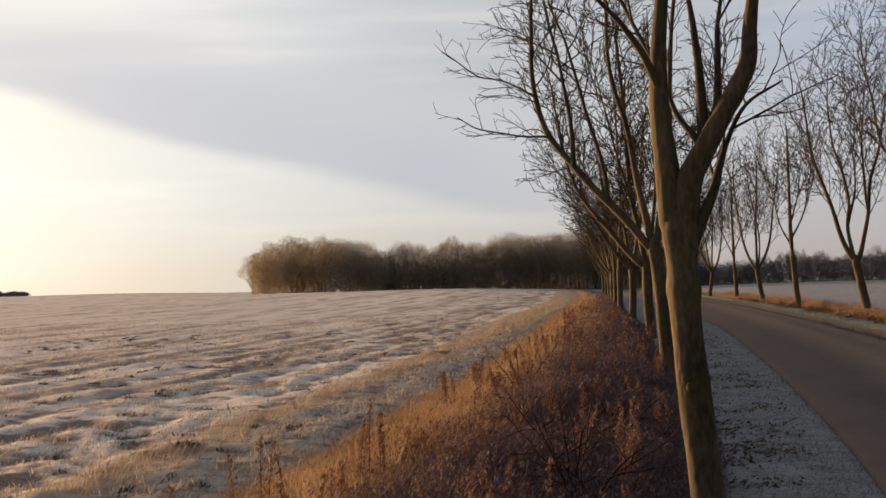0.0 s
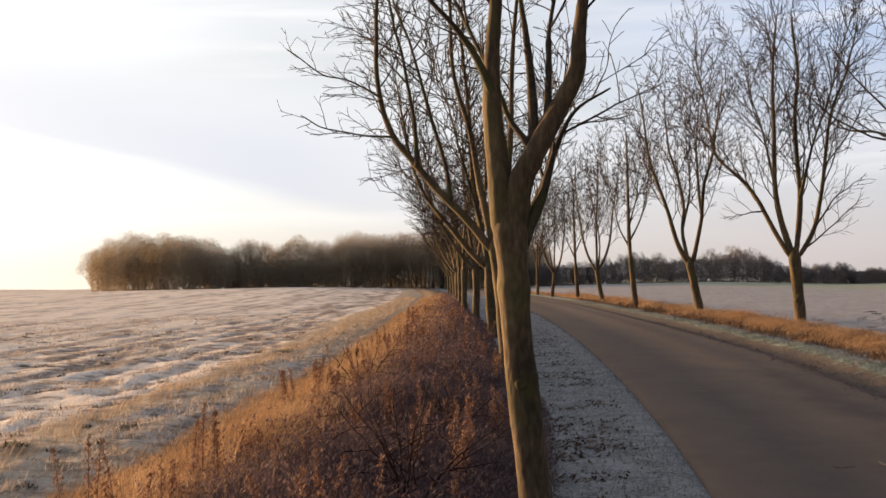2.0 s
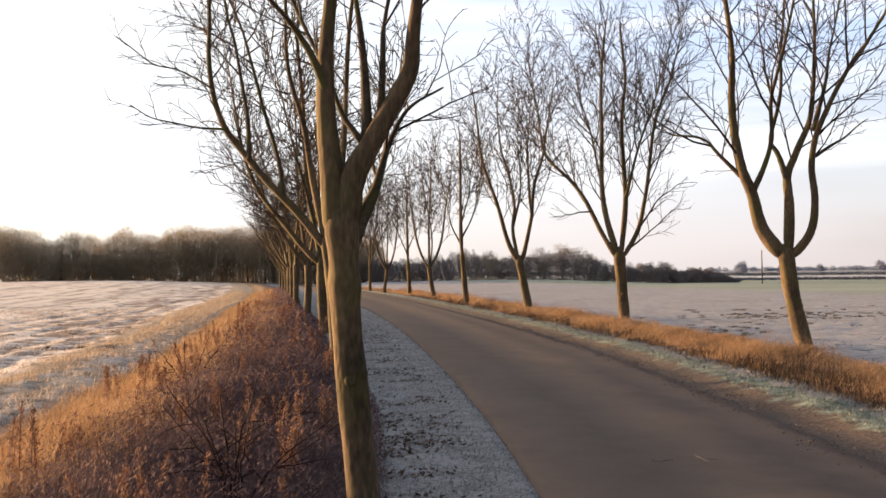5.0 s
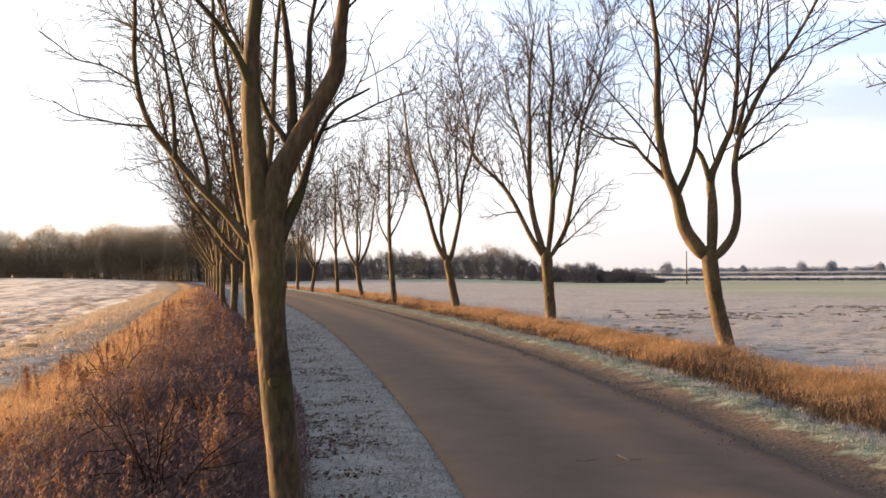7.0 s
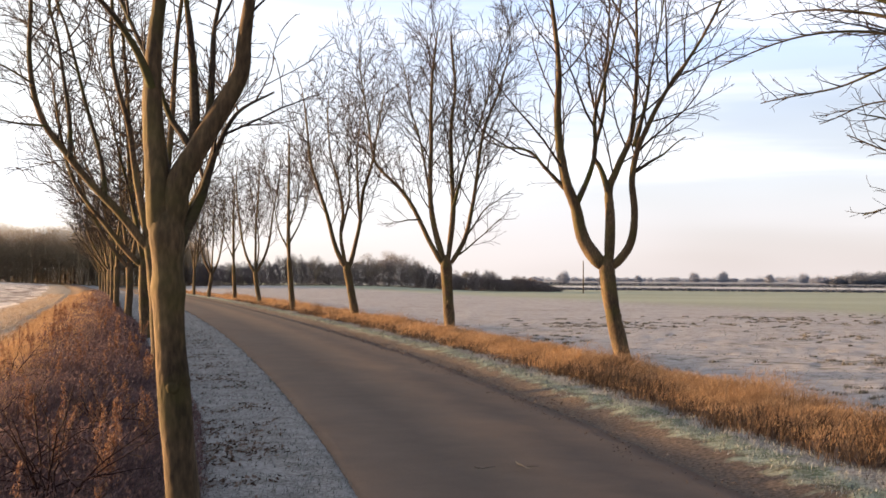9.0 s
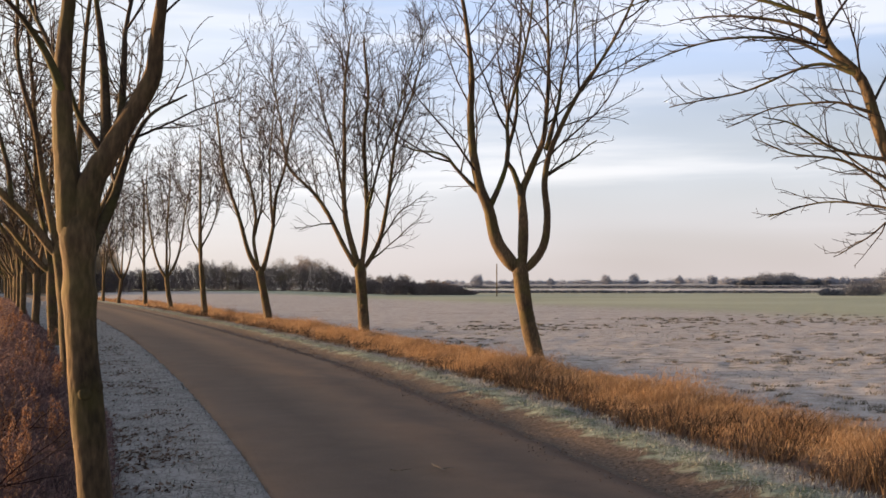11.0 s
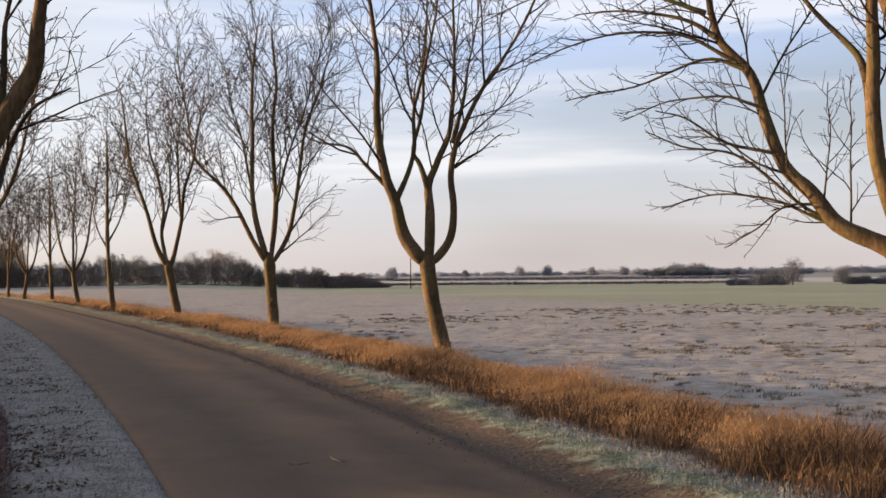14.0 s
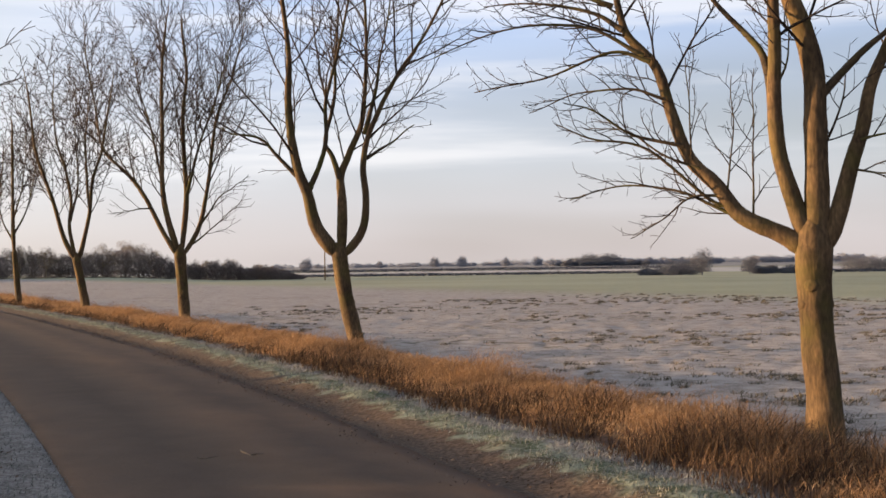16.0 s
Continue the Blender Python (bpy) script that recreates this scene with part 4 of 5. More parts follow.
def build_grass():
    rs = np.random.RandomState(5)
    # tall straw on the far side of the lane, in tufts
    def tufts(y0, y1, lo, hi, per_m2, edge, each, thin, reach):
        cx, cy = scatter(rs, y0, y1, lo, hi, per_m2, edge, thin)
        big = np.clip(0.55 + 0.9 * fbm(cx, cy, 1.4, 3, 41), 0.12, 1.25) * rs.uniform(0.55, 1.25, len(cx))
        n = len(cx)
        a, r = rs.uniform(0, 6.28, (n, each)), reach * np.sqrt(rs.uniform(0, 1, (n, each)))
        px, py = cx[:, None] + r * np.cos(a), cy[:, None] + r * np.sin(a)
        t = np.repeat(big[:, None], each, 1) * rs.uniform(0.45, 1.1, (n, each)) * (1 - 0.4 * r / reach)
        return px.ravel(), py.ravel(), t.ravel()

    x, y, t = tufts(0, 150, 1.1, 3.7, 19, right_edge, 80, 17, 0.28)
    o = x - right_edge(y)
    foot = 2.35 - 1.05 * step(y, 8, 22) + 0.4 * fbm(x, y, 0.9, 3, 3)
    keep = rs.uniform(size=len(x)) < step(o, foot, foot + 0.55) * (1 - step(o, 3.1, 3.7))
    x, y, t, o = x[keep], y[keep], t[keep], o[keep]
    far = 1 + np.clip(y - 10, 0, 100) / 35
    h = (0.06 + 0.42 * t * np.clip(0.8 + 0.9 * fbm(x, y, 1.1, 2, 44), 0.3, 1.3)) * (0.45 + 0.55 * step(o, 1.5, 2.5))
    blades("dry_grass", x, y, h, 0.0044 * far, 0.95, DRY_GRASS, rs, "tall dead straw-coloured grass along the lane", wind=(0.35, -0.25))
    # fine plumes over the straw
    px, py, pt = tufts(0, 110, 1.8, 3.6, 17, right_edge, 90, 17, 0.34)
    po = px - right_edge(py)
    ph = (0.06 + 0.42 * pt * np.clip(0.8 + 0.9 * fbm(px, py, 1.1, 2, 44), 0.3, 1.3)) * (0.45 + 0.55 * step(po, 1.5, 2.5)) * rs.uniform(0.4, 1.15, len(px))
    pf = 1 + np.clip(py - 10, 0, 100) / 28
    blades("straw_plumes", px, py, rs.uniform(0.02, 0.07, len(px)) * pf ** 0.5, 0.0048 * pf, 1.6, DRY_GRASS, rs, "fine pale plumes of dead grass", z=ground_height(px, py) + ph)
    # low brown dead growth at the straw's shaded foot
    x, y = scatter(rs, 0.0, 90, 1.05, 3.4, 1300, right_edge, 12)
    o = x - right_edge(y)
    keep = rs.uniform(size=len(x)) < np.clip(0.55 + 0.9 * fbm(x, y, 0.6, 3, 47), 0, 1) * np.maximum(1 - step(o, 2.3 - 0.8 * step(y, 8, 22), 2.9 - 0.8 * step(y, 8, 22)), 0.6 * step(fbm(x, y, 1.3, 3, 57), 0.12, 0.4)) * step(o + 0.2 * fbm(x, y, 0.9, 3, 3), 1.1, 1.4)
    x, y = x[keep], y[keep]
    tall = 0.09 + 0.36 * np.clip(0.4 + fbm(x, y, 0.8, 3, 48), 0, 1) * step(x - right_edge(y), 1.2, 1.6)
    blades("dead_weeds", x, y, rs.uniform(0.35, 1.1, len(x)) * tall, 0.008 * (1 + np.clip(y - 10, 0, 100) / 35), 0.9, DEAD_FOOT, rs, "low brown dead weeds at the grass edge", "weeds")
    # frosted short grass on both verges
    x, y = scatter(rs, 1.0, 70, -2.3, 0.05, 1500, left_edge, 9)
    keep = (rs.uniform(size=len(x)) < 0.45 + 0.6 * fbm(x, y, 0.5, 3, 51)) & ((x - left_edge(y)) / spread(y) + bank_shift(y) > -1.5)
    x, y = x[keep], y[keep]
    blades("verge_grass", x, y, rs.uniform(0.012, 0.05, len(x)), 0.006 * (1 + np.clip(y - 8, 0, 60) / 25), 0.8, FROST_GRASS, rs, "short frosted grass on the lane verge")
    x, y = scatter(rs, 1.0, 90, 0.5, 1.5, 1300, right_edge, 12)
    keep = rs.uniform(size=len(x)) < step(x - right_edge(y) + 0.2 * fbm(x, y, 0.7, 3, 53), 0.5, 0.85)
    x, y = x[keep], y[keep]
    blades("verge_grass", x, y, rs.uniform(0.015, 0.05, len(x)), 0.006 * (1 + np.clip(y - 8, 0, 60) / 25), 0.8, FROST_GRASS, rs, "short frosted green grass beside the lane")
    # straw on the bank's sunny crest
    x, y = scatter(rs, 2.0, 120, -5.1, -2.6, 1050, left_edge, 16)
    oo = (left_edge(y) - x) / spread(y)
    edge = 0.35 * fbm(x, y, 1.0, 3, 64)
    keep = rs.uniform(size=len(x)) < step(oo + edge, 2.9, 3.7) * (1 - step(oo + 0.6 * edge, 4.75, 5.1))
    x, y, oo = x[keep], y[keep], oo[keep]
    t = np.clip(0.6 + 0.7 * fbm(x, y, 0.9, 3, 61), 0.15, 1.2)
    blades("dry_grass", x, y, (0.11 + 0.28 * t) * rs.uniform(0.5, 1.1, len(x)) * (1.1 - 0.6 * step(oo, 3.7, 5.0)), 0.0045 * (1 + np.clip(y - 8, 0, 90) / 35), 0.8, DRY_GRASS, rs, "dead golden grass on the sunny bank")
    px, py, pt = tufts(2.0, 110, -4.7, -3.0, 12, left_edge, 60, 17, 0.34)
    po = (left_edge(py) - px) / spread(py)
    ph = (0.10 + 0.28 * pt) * (1.1 - 0.7 * step(po, 3.7, 4.9)) * rs.uniform(0.6, 1.12, len(px))
    pf = 1 + np.clip(py - 10, 0, 100) / 28
    blades("straw_plumes", px, py, rs.uniform(0.02, 0.07, len(px)) * pf ** 0.5, 0.0045 * pf, 1.6, DRY_GRASS, rs, "fine golden plumes of dead grass on the bank", z=ground_height(px, py) + ph)
    # a thin line of straw between the field and its frosted margin
    x, y = scatter(rs, 4.0, 120, -7.4, -5.2, 760, left_edge, 22)
    oo = (left_edge(y) - x) / spread(y)
    mid = 6.38 - 0.38 * step(y, 16, 34) + 0.12 * fbm(x, y, 3.0, 2, 72)
    band = np.exp(-((oo - mid) / 0.26) ** 2) + 0.8 * step(y, 34, 60) * step(6.1 - oo, 0, 0.8)
    keep = rs.uniform(size=len(x)) < band * np.clip(0.6 + 0.9 * fbm(x, y, 1.1, 3, 71), 0.05, 1)
    x, y = x[keep], y[keep]
    blades("dry_grass", x, y, rs.uniform(0.04, 0.19, len(x)), 0.005 * (1 + np.clip(y - 8, 0, 90) / 35), 1.0, PALE_STRAW, rs, "thin dead grass along the field edge")
    x, y = scatter(rs, 3.0, 60, -6.1, -4.9, 520, left_edge, 18)
    keep = rs.uniform(size=len(x)) < np.clip(0.45 + 1.3 * fbm(x, y, 0.6, 3, 73), 0, 1)
    x, y = x[keep], y[keep]
    blades("strip_grass", x, y, rs.uniform(0.02, 0.12, len(x)), 0.008 * (1 + np.clip(y - 8, 0, 60) / 25), 1.2, STUBBLE, rs, "frosted rough grass on the field margin")


def build_field_tufts():
    rs = np.random.RandomState(6)
    x, y = scatter(rs, 5.0, 70, -28, -6.6, 230, left_edge, 18)
    keep = rs.uniform(size=len(x)) < 0.4 + 1.2 * fbm(x, y, 1.2, 3, 17)
    x, y = x[keep], y[keep]
    blades("field_stubble", x, y, rs.uniform(0.02, 0.09, len(x)), 0.010 * (1 + np.clip(y - 10, 0, 60) / 25), 1.2, STUBBLE, rs, "frosted stubble and tufts in the field")
    x, y = scatter(rs, 0.0, 45, 3.8, 22, 60, right_edge, 16)
    keep = rs.uniform(size=len(x)) < 0.35 + 1.2 * fbm(x, y, 1.4, 3, 19)
    x, y = x[keep], y[keep]
    blades("pasture_grass", x, y, rs.uniform(0.015, 0.05, len(x)), 0.012 * (1 + np.clip(y - 10, 0, 60) / 25), 0.9, FROST_GRASS, rs, "frosted pasture grass")
    # dark tussocks and turned clods
    for name, lo, hi, edge, per, y1, label in (("pasture_tussocks", 4.0, 34, right_edge, 4.2, 50, "dark tussocks and clods in the frosted pasture"), ("field_clods", -22, -5.2, left_edge, 1.3, 50, "dark clods and tussocks in the frosted field")):
        cx, cy = scatter(rs, 0.0, y1, lo, hi, per, edge, 40)
        keep = rs.uniform(size=len(cx)) < np.clip(0.35 + 1.5 * fbm(cx, cy, 5.0, 3, 23), 0.02, 1)
        cx, cy = cx[keep], cy[keep]
        n, each = len(cx), 42
        a, r = rs.uniform(0, 6.28, (n, each)), rs.uniform(0.05, 0.20, (n, 1)) * np.sqrt(rs.uniform(0, 1, (n, each)))
        x, y = (cx[:, None] + 1.2 * r * np.cos(a)).ravel(), (cy[:, None] + r * np.sin(a)).ravel()
        blades(name, x, y, rs.uniform(0.02, 0.075, len(x)), 0.011 * (1 + np.clip(y - 10, 0, 60) / 30), 1.4, TUSSOCK, rs, label)
    # fallen leaves on the verge under the trees
    x, y = scatter(rs, 3.0, 40, -1.7, -0.3, 420, left_edge, 12)
    keep = rs.uniform(size=len(x)) < np.clip(0.1 + 1.7 * fbm(x, y, 0.6, 3, 29), 0.02, 1) * (1 - step(x - left_edge(y), -0.9, -0.2) * 0.8)
    x, y = x[keep], y[keep]
    blades("leaf_litter", x, y, rs.uniform(0.01, 0.03, len(x)), 0.035, 2.2, LEAF_LITTER, rs, "dark fallen leaves on the frosted verge", "leaves", z=ground_height(x, y) + 0.012)

    x, y = scatter(rs, 0.5, 45, -0.7, 0.6, 260, right_edge, 14)
    keep = rs.uniform(size=len(x)) < np.exp(-((x - right_edge(y) - 0.05) / 0.36) ** 2) * np.clip(0.6 + 0.9 * fbm(x, y, 0.8, 3, 33), 0.1, 1)
    x, y = x[keep], y[keep]
    blades("leaf_litter", x, y, rs.uniform(0.006, 0.02, len(x)), 0.016 * (1 + np.clip(y - 8, 0, 60) / 25), 2.4, LEAF_LITTER, rs, "brown fallen leaves and grit along the lane edge", "leaves", z=np.maximum(ground_height(x, y) + 0.008, base_height(x, y) - 0.022))


def build_weeds():
    rs = np.random.RandomState(8)

    def lie(x, y):
        """Offset behind the bank's foot, and the tangle's height there."""
        ol = (left_edge(y) - x) / spread(y) - bank_shift(y)
        top = 0.06 + 0.40 * step(ol, 1.0, 1.9) * np.clip(0.75 + 0.8 * fbm(x, y, 0.8, 3, 81), 0.25, 1.4)
        return ol, top * (1 - 0.35 * step(ol, 2.8, 3.6))

    # a dense tangle of dead stems filling the ditch bank
    x, y = scatter(rs, -4.0, 130, -4.3, -1.1, 800, left_edge, 11)
    ol, top = lie(x, y)
    keep = (np.hypot(x, y) > 2.4) & ((y > 1.5) | (rs.uniform(size=len(x)) < 0.25)) & (ol > 1.08) & (rs.uniform(size=len(x)) < 1 - 0.85 * step((left_edge(y) - x) / spread(y), 3.1, 3.9))
    x, y, top = x[keep], y[keep], top[keep]
    blades("dead_weeds", x, y, top * rs.uniform(0.35, 1.1, len(x)), 0.0045 * (1 + np.clip(y - 8, 0, 90) / 25), 0.55, WEEDS, rs, "dense dead purple-brown weeds and stems on the bank", "weeds", wind=(0.1, 0.05))
    # the tangle's small dead leaves and fluff, through its whole height
    x, y = scatter(rs, -1.0, 110, -4.2, -1.15, 1000, left_edge, 12)
    ol, top = lie(x, y)
    keep = (np.hypot(x, y) > 2.6) & (ol > 1.12) & (rs.uniform(size=len(x)) < 1 - 0.9 * step((left_edge(y) - x) / spread(y), 3.0, 4.0))
    x, y, top = x[keep], y[keep], top[keep]
    big = 1 + np.clip(y - 8, 0, 90) / 22
    blades("weed_fluff", x, y, rs.uniform(0.012, 0.036, len(x)) * big ** 0.6, 0.013 * big, 1.3, WEED_FLUFF, rs, "fuzzy dead leaves and seed fluff among the weeds", "weeds", z=ground_height(x, y) + top * rs.uniform(0.10, 0.95, len(x)))
    # dock: clumps of stalks, each a stem with a spike of small rust-coloured flakes
    cx, cy = scatter(rs, 2.5, 70, -4.2, -1.5, 1.5, left_edge, 22)
    fx, fy, fz, fh = [], [], [], []
    stems = Tubes()
    for ux, uy in zip(cx, cy):
        if math.hypot(ux, uy) < 3.2 or float(lie(ux, uy)[0]) < 1.3:
            continue
        high = rs.uniform(0.38, 0.70)
        for _ in range(rs.randint(2, 6)):
            px, py = ux + rs.normal(0, 0.09), uy + rs.normal(0, 0.09)
            g = float(ground_height(px, py))
            hh = high * rs.uniform(0.7, 1.1)
            lean = rs.normal(0, 0.10, 2)
            pts = np.array([[px + lean[0] * q * q * hh, py + lean[1] * q * q * hh, g + q * hh] for q in (0, 0.35, 0.7, 1.0)])
            stems.add(pts, [0.005, 0.004, 0.003, 0.002], 3)
            k = int(150 / (1 + max(0, py - 10) / 15))
            q = rs.uniform(0.30, 1.0, k)
            rad = (0.055 * (1.15 - q) + 0.012) * rs.uniform(0.2, 1.0, k)
            a = rs.uniform(0, 6.28, k)
            fx.append(px + lean[0] * q * q * hh + rad * np.cos(a))
            fy.append(py + lean[1] * q * q * hh + rad * np.sin(a))
            fz.append(g + q * hh)
            fh.append(rs.uniform(0.010, 0.024, k) * (1 + max(0, py - 10) / 20))
    tagged(new("weed_stalks", stems.mesh("weed_stalks", WEEDS)), "thin upright dead weed stalks on the bank", "weeds", kind="stuff")
    fx, fy, fz, fh = (np.concatenate(q) for q in (fx, fy, fz, fh))
    blades("seed_heads", fx, fy, fh, fh * 0.5, 0.8, RUST_SEED, rs, "rust-brown dried dock seed heads", "weeds", z=fz)


def build_shrub(x, y, stems, high, seed, label):
    """A leafless thorn bush: a fan of straight dark stems with side shoots."""
    rs = np.random.RandomState(seed)
    root = tagged(new("thorn_bush"), label, "bush")
    root.matrix_world = pose(x, y, float(ground_height(x, y)) - 0.02)
    for k in range(stems):
        a = 6.28 * k / stems + rs.uniform(-0.4, 0.4)
        out, hh = high * rs.uniform(0.15, 0.75), high * rs.uniform(0.6, 1.05)
        ctrl = [(0.03 * math.cos(a), 0.03 * math.sin(a), 0), (0.35 * out * math.cos(a), 0.35 * out * math.sin(a), 0.5 * hh), (out * math.cos(a + 0.15), out * math.sin(a + 0.15), hh)]
        pts = bezier_path(ctrl, 6)
        pts[1:] += rs.normal(0, 0.006, (len(pts) - 1, 3))
        rr = np.linspace(0.011, 0.003, len(pts))
        t = Tubes()
        t.add(pts, rr, 5)
        sprout(rs, t, pts, rr, 0, [(0.13, 0.42, 62, -0.1, 4), (0.10, 0.09, 50, 0.0, 3)], 0.25, 0.0016)
        under(new("stem", t.mesh("stem", CANE)), root)


build_grass()
build_field_tufts()
build_weeds()
for place in ((0.74, 8.4, 10, 1.0, 5, "leafless dark red thorn bush among the dead weeds"), (1.55, 12.2, 6, 0.65, 7, "leafless dark bush among the dead weeds"), (0.85, 15.8, 6, 0.75, 8, "leafless dark bush among the dead weeds")):
    build_shrub(*place)

# ---- distance ----
WOOD = [(0.75, 2.2, 46, 0.10, 3)]


def slivers(p, d, length, width, rs):
    """Thin pointed flakes at p along d, as loose triangles."""
    n = len(p)
    d = d / (np.linalg.norm(d, axis=1)[:, None] + 1e-9)
    w = np.cross(d, rs.normal(0, 1, (n, 3)))
    w *= (width / 2 / (np.linalg.norm(w, axis=1) + 1e-9))[:, None]
    return np.stack([p - w, p + w, p + d * length[:, None]], 1).reshape(-1, 3), np.arange(n * 3).reshape(-1, 3)


def wood_tree(seed, height, label, lobes=9, fill=5200):
    """A broad bare tree far off: trunk, spreading limbs, and a rounded crown made of lobes of fine twigs."""
    rs = np.random.RandomState(seed)
    root = tagged(new("woodland_tree"), label, "tree", "trees of the far wood")
    t, c = Tubes(), Tubes()
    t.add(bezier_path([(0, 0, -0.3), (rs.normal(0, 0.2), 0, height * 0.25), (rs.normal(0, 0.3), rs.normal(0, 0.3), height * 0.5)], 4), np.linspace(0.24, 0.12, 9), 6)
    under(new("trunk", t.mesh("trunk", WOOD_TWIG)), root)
    heads = []
    for k in range(lobes):
        a = k * 2.4 + rs.uniform(0, 0.8)
        q = k / (lobes - 1)
        out = height * (0.30 * math.cos(1.35 * q) + rs.uniform(-0.03, 0.04))
        top = height * (0.40 + 0.42 * q + rs.uniform(-0.04, 0.04))
        foot = height * rs.uniform(0.16, 0.40)
        tip = np.array([out * math.cos(a), out * math.sin(a), top])
        heads.append(tip)
        pts = bezier_path([(0, 0, foot), (tip[0] * 0.55, tip[1] * 0.55, foot + (top - foot) * 0.45), tuple(tip)], 4)
        rr = np.linspace(0.11, 0.03, len(pts))
        c.add(pts, rr, 4)
        sprout(rs, c, pts, rr * 0 + 0.05, 0, WOOD, 0.25, 0.014)
    v0, q0 = np.concatenate(c.v), np.concatenate(c.q)
    heads = np.array(heads)
    i = rs.randint(0, lobes, fill)
    u = rs.normal(0, 1, (fill, 3))
    u /= np.linalg.norm(u, axis=1)[:, None]
    size = height * rs.uniform(0.13, 0.19, lobes)
    at = heads[i] + u * (rs.uniform(0.05, 1.0, fill) ** 0.45 * size[i])[:, None] * (1, 1, 0.85)
    d = (at - heads[i]) * 0.9 + (at - (0, 0, height * 0.35)) * 0.25
    d = d / (np.linalg.norm(d, axis=1)[:, None] + 1e-9) + rs.normal(0, 0.45, (fill, 3))
    tv, tt = slivers(at, d, rs.uniform(0.25, 0.75, fill), rs.uniform(0.02, 0.045, fill), rs)
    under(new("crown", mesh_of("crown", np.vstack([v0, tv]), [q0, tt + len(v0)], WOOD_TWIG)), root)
    return root


# outline of the wood and of its dense lower mass, by bearing
WOOD_AZ = [-9.1, -8.6, -7.8, -5.9, -4.6, -3.6, -2.85, -2.3, -1.3, -0.8, 0.3, 1.3, 2.1, 3.1, 4.4, 6.5, 12.0]
WOOD_TOP = [7.0, 10.5, 11.8, 13.6, 12.4, 12.2, 8.6, 10.2, 11.4, 8.8, 12.5, 9.9, 11.2, 12.9, 12.9, 13.8, 12.5]
MASS_AZ = [-8.7, -8.2, -6.0, -4.3, -3.4, -2.6, -0.3, 1.3, 2.4, 5.0, 6.5, 8.0, 12.0]
MASS_TOP = [7.0, 9.5, 10.5, 9.6, 7.8, 6.8, 6.2, 6.9, 8.6, 10.0, 11.5, 12.0, 11.5]
HEDGE_AZ = [10.0, 12.5, 14.4, 16.0, 17.6, 18.6, 19.7, 20.5, 21.3, 22.0, 22.8, 24.1, 25.1, 25.5, 26.7, 27.5, 28.2]
HEDGE_TOP = [5.5, 4.6, 4.9, 5.9, 5.2, 5.5, 6.3, 7.3, 6.0, 4.6, 3.4, 3.8, 4.3, 3.1, 3.1, 1.9, 0.7]


def build_wood():
    rs = np.random.RandomState(21)
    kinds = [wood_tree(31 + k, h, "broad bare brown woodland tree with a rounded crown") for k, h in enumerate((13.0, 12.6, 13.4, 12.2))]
    reach = 0.93          # crown top over the nominal height
    for k in range(96):
        az = -8.7 + 19.7 * (k + rs.uniform(-0.4, 0.4)) / 96
        d = rs.uniform(268, 300) - 3.5 * max(0, az - 1)
        size = float(np.interp(az, WOOD_AZ, WOOD_TOP)) / (12.8 * reach) * rs.uniform(0.84, 1.0) * d / 280
        x, y = d * math.sin(radians(az)), d * math.cos(radians(az))
        m = pose(x, y, float(ground_height(x, y)), 0, 0, rs.uniform(0, 360))
        o = kinds[k] if k < 4 else copy_thing(kinds[rs.randint(4)], m)
        if k < 4:
            o.matrix_world = m
        o.scale = (size * 0.95, size * 0.95, size)
    # round-crowned trees standing in the hedgerow across the pasture
    for az in (10.9, 12.0, 13.2, 14.5, 15.9, 17.0, 18.4, 19.4, 20.4, 21.0, 21.7, 24.0, 25.05, 26.5):
        d = 262 + 5 * rs.uniform(-1, 1)
        size = 1.1 * float(np.interp(az, HEDGE_AZ, HEDGE_TOP)) / (12.8 * reach)
        x, y = d * math.sin(radians(az)), d * math.cos(radians(az))
        o = copy_thing(kinds[rs.randint(4)], pose(x, y, float(ground_height(x, y)) - 0.2, 0, 0, rs.uniform(0, 360)))
        o.scale = (size * 1.1, size * 1.1, size)
        tagged(o, "small round-crowned bare tree in the far hedgerow", "tree")


def flakes(name, rs, p, mat, label, category, leaf, slim, kind="stuff"):
    n = len(p)
    u = rs.normal(0, 1, (n, 3))
    u[:, 2] = np.abs(u[:, 2]) + 0.3
    v, t = slivers(p, u, leaf * rs.uniform(0.7, 1.8, n), leaf * slim * rs.uniform(0.6, 1.4, n), rs)
    return tagged(new(name, mesh_of(name, v, [t], mat, False)), label, category, kind=kind)


def clumps(rs, ca, cd, ch, cw, count):
    """Points in rounded clumps that stand on the land: bearings, distances, heights and half-widths."""
    i = rs.randint(0, len(ca), count)
    v = rs.normal(0, 1, (count, 3))
    v /= np.linalg.norm(v, axis=1)[:, None]
    v *= rs.uniform(0.35, 1.0, count)[:, None] ** 0.5 * (1 + 0.18 * np.sin(v[:, :1] * 7 + 3 * v[:, 2:] + i[:, None]))
    x = cd[i] * np.sin(np.radians(ca[i])) + v[:, 0] * cw[i]
    y = cd[i] * np.cos(np.radians(ca[i])) + v[:, 1] * cw[i]
    z = base_height(x, y) + np.maximum(0.0, (0.45 + 0.52 * v[:, 2]) * ch[i])
    return np.stack([x, y, z], -1)


